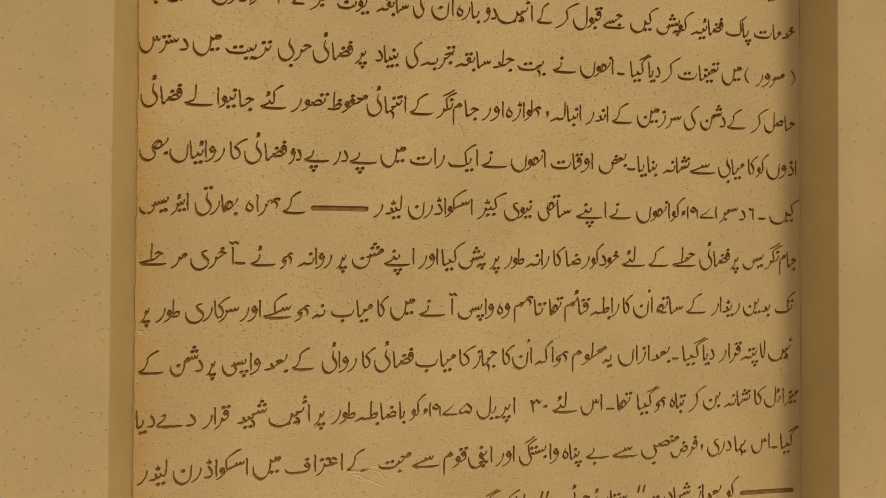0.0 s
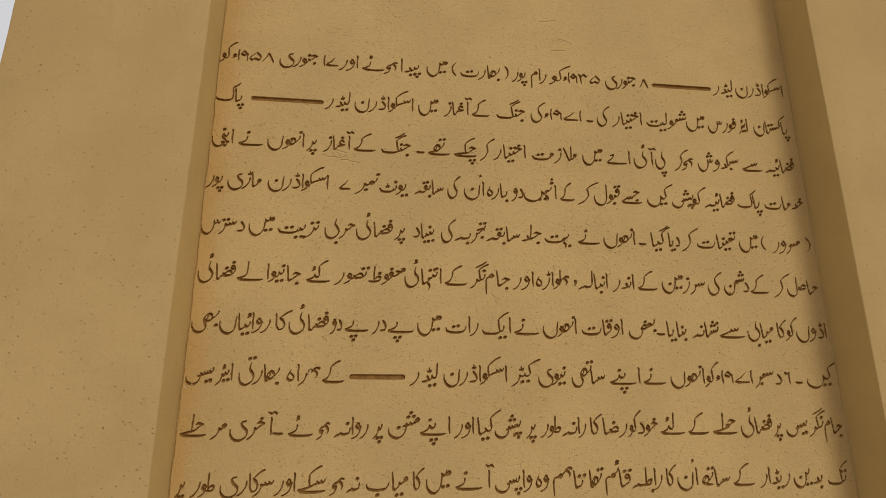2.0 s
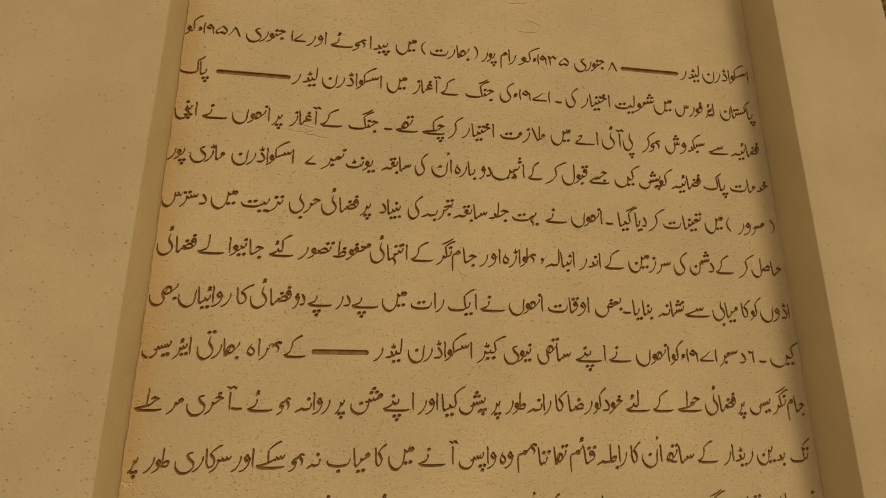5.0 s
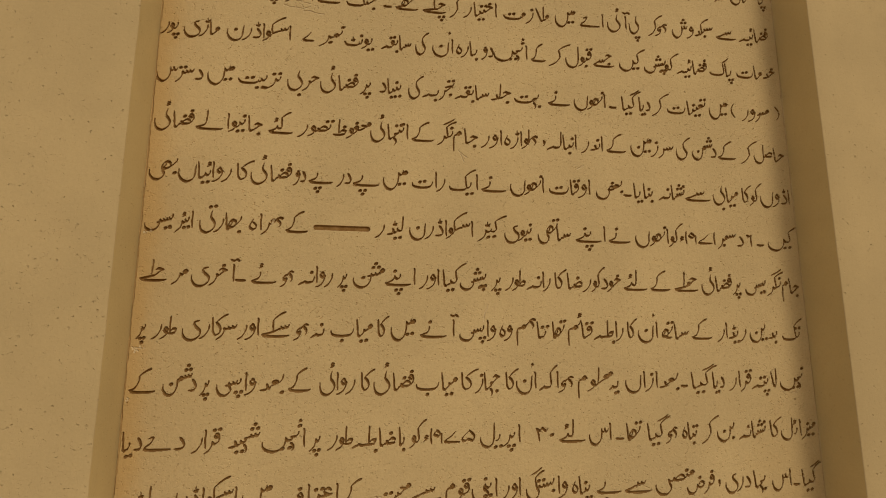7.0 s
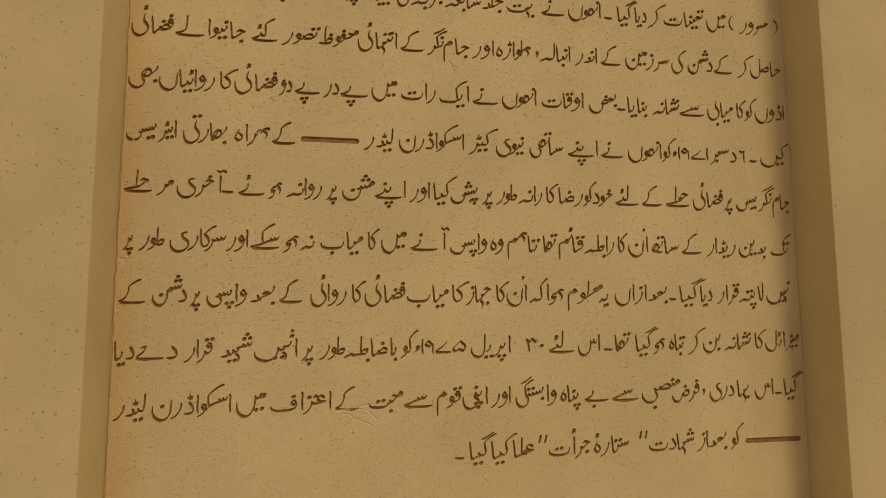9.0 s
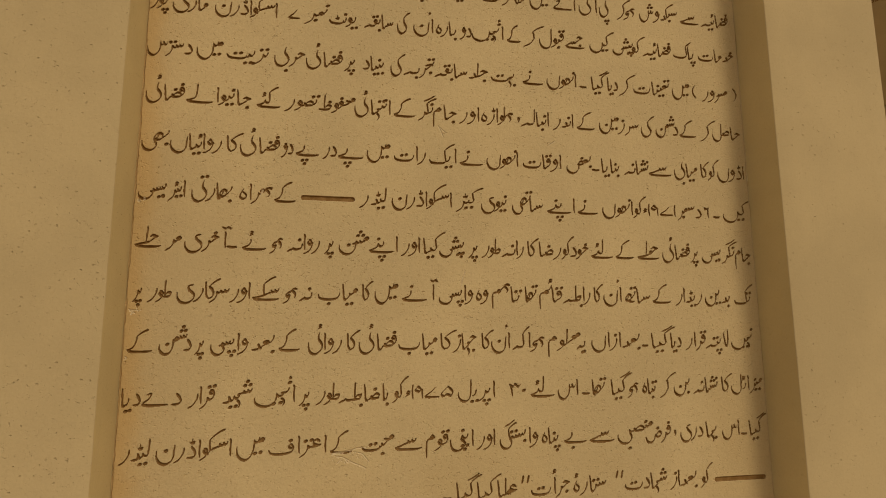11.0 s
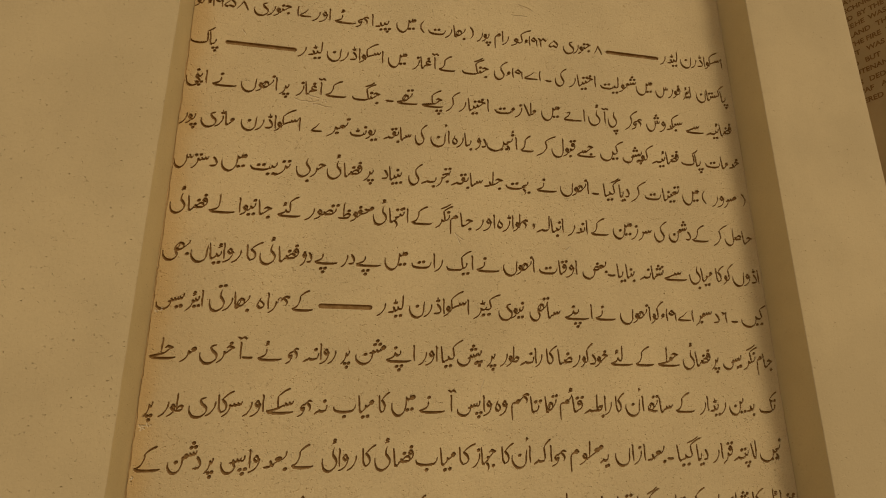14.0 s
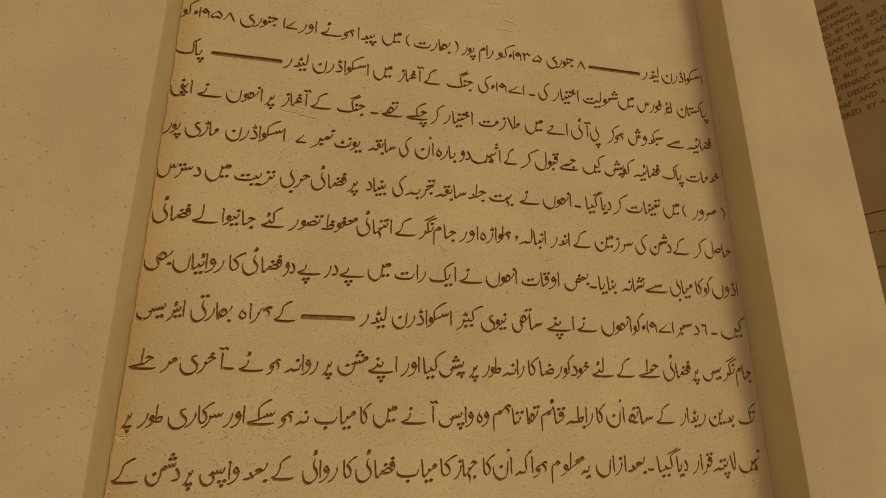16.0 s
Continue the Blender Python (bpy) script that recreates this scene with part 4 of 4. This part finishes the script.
class Relief:
    def __init__(self, width, low, high):
        self.low, self.nx, self.nz = low, math.ceil(width / CELL / 32) * 32, int((high - low) / CELL / 32) * 32
        self.width, self.high = width, low + self.nz * CELL
        self.depth = np.zeros((self.nz + 1, self.nx + 1), np.float32)
        self.owner = np.full((self.nz + 1, self.nx + 1), -1, np.int16)

    def dab(self, x, z, r, deep, edge, owner=None):
        """One touch of the tool, at x and z in metres."""
        cx, cz, cr = x * self.nx / self.width, (z - self.low) / CELL, r / CELL
        reach = cr + 1.5
        x0, x1 = max(0, int(cx - reach)), min(self.nx, int(cx + reach) + 1)
        z0, z1 = max(0, int(cz - reach)), min(self.nz, int(cz + reach) + 1)
        if x0 >= x1 or z0 >= z1:
            return
        away = np.hypot(np.arange(x0, x1 + 1)[None, :] - cx, np.arange(z0, z1 + 1)[:, None] - cz)
        cut = deep * np.clip((cr + 0.45 - away) * CELL / edge, 0, 1)
        here = self.depth[z0:z1 + 1, x0:x1 + 1]
        if owner is not None:
            self.owner[z0:z1 + 1, x0:x1 + 1][cut > 0] = owner
        np.maximum(here, cut, out=here)

    def cut(self, lines, x, z, sx, sz, owner, deep=0.0031):
        """Pen lines in millimetres, their right end at x."""
        for line in lines:
            for px, py, r in line[::2]:
                self.dab(x + px * sx / 1000, z + py * sz / 1000, r * sz / 1000, deep * (0.75 + 0.1 * min(r, 2.5)), 0.0008, owner)

    def meshes(self):
        """The faces by owner (-1: the plain wall), as meshes; faces well inside a cut take the second material."""
        worked = self.depth > 1e-6
        cell = worked[:-1, :-1] | worked[1:, :-1] | worked[:-1, 1:] | worked[1:, 1:]
        taken = np.zeros_like(cell)
        corners = []
        for s in (32, 8, 2, 1):
            flat = ~cell if s > 1 else np.ones_like(cell)
            free = (flat & ~taken).reshape(self.nz // s, s, self.nx // s, s).all((1, 3))
            rows, cols = np.nonzero(free)
            taken |= np.kron(free, np.ones((s, s), bool))
            corners.append(np.column_stack([rows * s, cols * s, np.full(len(rows), s)]))
        quads = np.vstack(corners)
        r, c, s = quads.T
        owner = np.maximum.reduce([self.owner[r, c], self.owner[r + s, c], self.owner[r, c + s], self.owner[r + s, c + s]])
        mean = (self.depth[r, c] + self.depth[r + s, c] + self.depth[r, c + s] + self.depth[r + s, c + s]) / 4
        out = {}
        for who in np.unique(owner):
            pick = owner == who
            a, b, n = r[pick], c[pick], s[pick]
            wide = self.nx + 1
            ids = np.column_stack([a * wide + b, a * wide + b + n, (a + n) * wide + b + n, (a + n) * wide + b])
            used, index = np.unique(ids, return_inverse=True)
            zz, xx = used // wide, used % wide
            co = np.column_stack([xx * (self.width / self.nx), self.depth[zz, xx], self.low + zz * CELL])
            mesh = bpy.data.meshes.new("relief")
            mesh.from_pydata(co.tolist(), [], index.reshape(-1, 4).tolist())
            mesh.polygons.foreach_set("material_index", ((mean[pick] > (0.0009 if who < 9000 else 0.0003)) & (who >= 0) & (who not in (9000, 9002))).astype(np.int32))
            mesh.update()
            out[int(who)] = mesh
        return out


# ---- the inscribed wall ----
# TALL: unseen height, raised so the slabs cut off more sky
WIDTH, DEEP, TALL = 0.988, 0.072, 4.0
memorial = tagged(new("inscribed_monument"), "sand-coloured plastered monument slab with a recessed panel of carved Urdu text", "monument")
memorial.matrix_world = pose(-0.29, 0.8, 0)

# each line: height of its base line, size, and its words with right and left ends in millimetres; * stands for a person's name
LINES = [
    (2.231, 1.3, 'اسکواڈرن 704 540 لیڈر 528 459 * 450 275'),
    (2.049, 1.0, 'اسکواڈرن 976 884 لیڈر 879 840 * 838 729 ۸ 721 705 جنوری 699 643 ۱۹۳۵ء 634 568 کو 566 542 رام 539 511 پور 505 478 ( 473 466 بھارت 458 390 ) 383 375 میں 366 333 پیدا 324 290 ہوئے 285 227 اور 220 189 ۱۷ 188 164 جنوری 155 94 ۱۹۵۸ء 86 20 کو 16 1'),
    (1.977, 1.0, 'پاکستان 976 908 ایئر 897 879 فورس 876 823 میں 816 783 شمولیت 784 711 اختیار 703 650 کی 641 623 ۔ 616 605 ۱۹۷۱ء 596 531 کی 528 508 جنگ 499 450 کے 434 409 آغاز 403 362 میں 351 320 اسکواڈرن 312 217 لیڈر 210 170 * 169 56 پاک 46 2'),
    (1.904, 1.0, 'فضائیہ 974 918 سے 910 876 سبکدوش 871 796 ہوکر 788 753 پی 739 720 آئی 716 682 اے 672 635 میں 626 593 ملازمت 584 507 اختیار 497 443 کر 435 421 چکے 412 379 تھے 368 337 ۔ 331 318 جنگ 309 262 کے 249 219 آغاز 213 172 پر 162 146 انھوں 142 86 نے 76 43 اپنی 35 3'),
    (1.836, 1.0, 'خدمات 979 907 پاک 902 858 فضائیہ 854 799 کو 792 774 پیش 782 742 کیں 734 699 جسے 686 655 قبول 653 608 کر 601 580 کے 577 552 اُنہیں 546 491 دو 491 471 بارہ 466 431 اُن 427 394 کی 384 368 سابقہ 362 316 یونٹ 306 261 نمبر 258 222 ۷ 217 200 اسکواڈرن 183 92 ماڑی 83 33 پور 28 2'),
    (1.764, 1.0, '( 980 971 مسرور 961 909 ) 898 890 میں 883 851 تعینات 845 777 کر 768 750 دیا 748 729 گیا 721 699 ۔ 690 678 انھوں 672 619 نے 609 577 بہت 566 522 جلد 518 485 سابقہ 483 429 تجربہ 427 379 کی 376 358 بنیاد 348 315 پر 303 286 فضائی 284 228 حربی 227 181 تربیت 173 112 میں 105 70 دسترس 65 2'),
    (1.692, 1.0, 'حاصل 980 924 کر 918 900 کے 888 860 دشمن 858 815 کی 807 787 سرزمین 783 710 کے 698 670 اندر 664 628 انبالہ 621 573 ، 571 566 ہلواڑہ 559 505 اور 502 469 جام 465 426 نگر 427 402 کے 393 364 انتہائی 359 303 محفوظ 301 249 تصور 247 199 کئے 189 159 جانیوا 151 102 لے 98 60 فضائی 58 5'),
    (1.62, 1.0, 'اڈوں 981 928 کو 923 909 کا 907 896 میابی 890 845 سے 837 797 نشانہ 797 752 بنایا 743 711 ۔ 707 694 بعض 694 649 اوقات 640 574 انھوں 566 513 نے 503 469 ایک 464 420 رات 415 365 میں 357 323 پے 314 280 در 278 257 پے 251 218 دو 214 197 فضائی 195 138 کا 134 119 روائیاں 113 42 بھی 41 4'),
    (1.548, 1.0, 'کیں 976 933 ۔ 926 914 ۶ 906 897 دسمبر 892 846 ۱۹۷۱ء 843 782 کو 779 764 انھوں 764 709 نے 697 666 اپنے 659 613 ساتھی 606 554 نیوی 545 503 کیٹر 493 462 اسکواڈرن 456 362 لیڈر 354 313 * 307 228 کے 216 190 ہمراہ 184 140 بھارتی 131 75 ایئر 67 45 بیس 42 5'),
    (1.476, 1.0, 'جام 981 950 نگر 950 923 بیس 923 887 پر 880 865 فضائی 865 813 حملے 803 768 کے 757 729 لئے 720 686 خود 682 650 کو 648 635 رضا 635 597 کا 590 578 رانہ 572 535 طور 534 503 پر 497 482 پیش 476 436 کیا 433 411 اور 406 377 اپنے 373 329 مشن 328 284 پر 277 263 روانہ 257 210 ہو 204 186 ئے 180 148 ۔ 141 127 آخری 126 70 مر 67 45 حلے 40 6'),
    (1.404, 1.0, 'تک 976 942 بدین 934 887 ریڈار 882 832 کے 820 791 ساتھ 786 742 اُن 736 704 کا 698 688 رابطہ 682 635 قائم 634 595 تھا 591 572 تاہم 568 518 وہ 513 493 واپس 489 435 آ 428 422 نے 413 379 میں 371 338 کا 330 320 میاب 314 256 نہ 248 230 ہو 227 207 سکے 200 165 اور 162 134 سر 134 107 کاری 114 64 طور 58 27 پر 20 8'),
    (1.332, 1.0, 'نہیں 970 930 لا 925 916 پتہ 913 882 قرار 883 845 دیا 838 819 گیا 812 784 ۔ 777 768 بعد 765 733 ازاں 731 680 یہ 669 656 معلوم 658 607 ہوا 602 576 کہ 569 550 اُن 546 516 کا 513 501 جہاز 493 457 کا 453 437 میاب 433 374 فضائی 372 316 کا 311 299 روائی 292 244 کے 229 204 بعد 199 167 واپسی 163 112 پر 104 92 دشمن 88 46 کے 34 6'),
    (1.26, 1.0, 'میزائل 984 923 کا 919 906 نشانہ 899 854 بن 848 819 کر 811 794 تباہ 790 764 ہو 757 738 گیا 734 710 تھا 700 678 ۔ 674 661 اس 655 621 لئے 614 577 ۳۰ 570 543 اپریل 521 463 ۱۹۷۵ء 457 385 کو 380 366 با 360 352 ضابطہ 348 289 طور 291 257 پر 249 234 اُنہیں 229 173 شہید 171 132 قرار 122 87 دے 76 29 دیا 28 4'),
    (1.19, 1.0, 'گیا 973 951 ۔ 946 936 اس 933 901 بہا 892 872 دری 867 826 ، 819 815 فرض 810 765 منصبی 767 717 سے 709 671 بے 663 629 پناہ 623 593 وا 588 573 بستگی 569 527 اور 520 491 اپنی 487 451 قوم 449 415 سے 408 370 محبت 369 322 کے 306 279 اعتراف 274 195 میں 188 153 اسکواڈرن 147 51 لیڈر 44 6'),
    (1.117, 1.0, '* 976 882 کو 870 856 بعد 851 820 از 820 802 شہادت 798 726 " 722 711 ستارۂ 695 641 جرأت 636 574 " 570 559 عطا 553 522 کیا 515 491 گیا 485 460 ۔ 453 440'),
]
relief = Relief(WIDTH, 1.02, 2.33)
CRACK, CHIP, CRACK_RIGHT = 9000, 9001, 9002
rng = random.Random(7)
count, bars = 0, set()
for base, size, text in LINES:
    words, before = text.split(), 1000.0
    for word, right, left in zip(words[::3], words[1::3], words[2::3]):
        right, left = float(right), float(left)
        if word[-1] == "ے":
            right = min(right + 4, before - 5)  # the long stroke tapers away
        before = left
        if word == "*":
            # a plain bar in place of the name
            bars.add(count)
            for k in range(int((right - left - 6) / 0.7)):
                relief.dab((left + 3 + 0.7 * k) / 1000, base + 0.006 * size, 0.0035 * size, 0.003, 0.001, count)
        else:
            strokes = write(word)
            natural = breadth(strokes)
            gaps = sum(c in APART for c in word[:-1])
            if gaps and (right - left) / natural > 1.1 * size:
                strokes = write(word, min(1.6, ((right - left) / (1.1 * size) - natural) / gaps))
                natural = breadth(strokes)
            sx = min(max((right - left) / natural, 0.62 * size), 1.7 * size)
            slack = (right - left) - natural * sx
            relief.cut(strokes, (right - slack / 2) / 1000, base + rng.uniform(-.4, .4) / 1000, sx, size * 1.02, count)
        count += 1
# the cracks down the joints between panel and bands
for home, thin, owner in ((0.0012, 0.0, CRACK), (WIDTH - 0.0010, 0.0004, CRACK_RIGHT)):
    x = home
    for k in range(2600):
        z = 1.02 + k * 0.0005
        x += rng.uniform(-.0002, .0002) + (home - x) * 0.02
        relief.dab(x, z, max(0.0006, 0.0008 - thin + 0.0007 * noise.noise((z * 17, home, 4))), 0.0028 if owner == CRACK else 0.0016, 0.0006, owner)


def scratch(x, z, turn, length, r=0.0008, deep=0.0010):
    """A shallow, wandering scrape in the plaster."""
    for k in range(int(length / 0.0005)):
        turn += rng.uniform(-.09, .09)
        x, z = x + 0.0005 * math.cos(turn), z + 0.0005 * math.sin(turn)
        relief.dab(x, z, r, deep, 0.0008, CHIP)


# broken plaster round a few letters, and odd scrapes
for x, z, turn, length in ((.280, 1.186, .0, .05), (.288, 1.183, .0, .045), (.298, 1.182, -.8, .010), (.296, 1.181, -2.2, .010), (.318, 1.187, -.2, .02),
                           (.17, 1.893, -.2, .04), (.20, 1.885, .3, .03), (.19, 1.902, -.5, .02), (.434, 1.680, -1.0, .020), (.438, 1.676, -.9, .012),
                           (.53, 2.165, .1, .03), (.56, 2.135, -.6, .03), (.565, 2.15, .9, .02), (.545, 2.11, -.2, .03), (.08, 2.01, -.9, .01),
                           (.62, 1.66, .5, .012), (.17, 1.555, 1.2, .01), (.47, 1.425, 1.4, .025), (.006, 1.385, .4, .008), (.01, 1.383, 2.2, .007)):
    scratch(x, z, turn, length)
# small spalls
for x, z, spread, bits in ((.008, 1.384, .005, 26), (.006, 1.540, .004, 12), (.306, 1.184, .012, 22), (.196, 1.890, .012, 16), (.004, 1.322, .003, 8)):
    for k in range(bits):
        relief.dab(x + rng.gauss(0, spread) if x > .02 else x + abs(rng.gauss(0, spread)), z + rng.gauss(0, spread * .5), rng.uniform(.0005, .0012), .0009, .0008, CHIP)
# air holes
made = 0
while made < 16000:
    x, z = rng.uniform(0.004, WIDTH - 0.004), rng.uniform(1.03, 2.32)
    if noise.noise((x * 6, z * 6, 2.0)) + 0.5 * noise.noise((x * 21, z * 21, 5.0)) < rng.uniform(-0.8, 0.55):
        continue
    relief.dab(x, z, rng.choice((.0004, .0005, .0006, .0007, .0009)), rng.uniform(.0006, .0012), 0.0008)
    made += 1
faces = relief.meshes()
panel = part("panel", faces.pop(-1), PANEL, memorial, "pitted sandy plaster panel stained orange along its edge")
tagged(part("spall", faces.pop(CHIP), [PANEL, PALE], panel, "pale scrapes and spalls in the plaster"), kind="stuff")
for owner in (CRACK, CRACK_RIGHT):
    part("crack", faces.pop(owner), PANEL, panel, "thin dark crack along the panel's edge")
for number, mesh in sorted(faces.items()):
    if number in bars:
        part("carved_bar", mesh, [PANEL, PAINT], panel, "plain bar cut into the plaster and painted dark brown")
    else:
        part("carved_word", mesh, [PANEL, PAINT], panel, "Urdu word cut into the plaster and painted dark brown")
part("panel_foot", block((0, 0.0, 0), (WIDTH, 0.05, 1.02)), PANEL, memorial)
part("panel_head", block((0, 0.0, relief.high), (WIDTH, 0.05, TALL)), PANEL, memorial)
# Unseen depth and height, added to keep sky light off the second slab.
part("core", block((-0.262, 0.0505, 0), (1.21, 0.95, TALL)), BAND, memorial)
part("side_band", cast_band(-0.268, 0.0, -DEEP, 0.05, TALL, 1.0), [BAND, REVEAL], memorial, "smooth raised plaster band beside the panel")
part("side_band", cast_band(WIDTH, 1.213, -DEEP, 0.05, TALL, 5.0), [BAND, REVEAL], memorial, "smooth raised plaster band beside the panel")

# ---- the next wall, turned towards this one ----
second = tagged(new("inscribed_monument"), "shaded sand-coloured monument slab with carved English and Urdu text", "monument")
second.matrix_world = pose(1.583, 1.163, 0, 0, 0, -70)
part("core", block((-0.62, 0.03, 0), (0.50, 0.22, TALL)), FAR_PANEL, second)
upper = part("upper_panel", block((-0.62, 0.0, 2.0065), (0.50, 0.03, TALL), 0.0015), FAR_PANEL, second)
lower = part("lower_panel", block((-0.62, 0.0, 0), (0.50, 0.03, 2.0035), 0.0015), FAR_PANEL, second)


def capitals(word, x, z, parent, tall=0.0170):
    """One word of capital letters with its left end at x."""
    curve = bpy.data.curves.new("letters", "FONT")
    curve.body, curve.size, curve.extrude, curve.resolution_u = word, tall / 0.727, 0.0006, 3
    curve.offset = 0.0006
    ob = bpy.data.objects.new("letters", curve)
    scene.collection.objects.link(ob)
    mesh = bpy.data.meshes.new_from_object(ob.evaluated_get(bpy.context.evaluated_depsgraph_get()))
    mesh.transform(pose(x, 0, z, 90) @ Matrix.Diagonal((0.97, 1, 1, 1)))
    bpy.data.objects.remove(ob)
    mesh.materials.clear()
    return part("carved_word", mesh, PAINT, parent, "English word in dark brown capital letters")


ENGLISH = [
    (2.723, (("EMBER", -.090),)), (2.686, (("RATIONAL", -.096), ("PR", .041))), (2.656, (("TECHNICAL", -.100),)),
    (2.624, (("ED", -.091), ("BY", -.051), ("THE", -.018), ("AIR", .037), ("T", .081))),
    (2.595, (("NCE", -.110), ("HE", -.063), ("WAS", -.024), ("CLO", .044))),
    (2.562, (("D", -.108), ("LAND", -.085), ("THE", -.009), ("AIR", .050))),
    (2.529, (("E.", -.112), ("THE", -.090), ("FIRE", -.043), ("SPREA", .011))),
    (2.496, (("RAFT", -.118), ("WAS", -.047), ("ENG", .019))), (2.460, (("TED", -.117), ("BUT", -.058), ("THE", .0))),
    (2.428, (("EUTENANT", -.103),)), (2.393, (("HIS", -.108), ("DEDICATI", -.059))),
    (2.362, (("PAF", -.089), ("AND", -.032))), (2.328, (("MBERED", -.116), ("BY", -.018), ("A", .018))),
]
for z, words in ENGLISH:
    for word, x in words:
        capitals(word, x, z, upper)
part("name_bar", block((0.024, -0.0006, 2.433), (0.075, 0.0004, 2.441)), PAINT, upper, "plain dark bar")
for x0, x1, z in ((-.092, -.070, 1.945), (-.062, -.020, 1.942), (-.094, -.06, 1.838), (-.05, .0, 1.838)):
    part("text_bar", block((x0, -0.0006, z), (x1, 0.0004, z + 0.005)), PAINT, lower, "plain dark bar")

# ---- ground ----
bm = bmesh.new()
bmesh.ops.create_grid(bm, x_segments=8, y_segments=8, size=400)
ground = tagged(part("ground", bm, PAVING), "pale concrete paving", "ground", kind="structure")
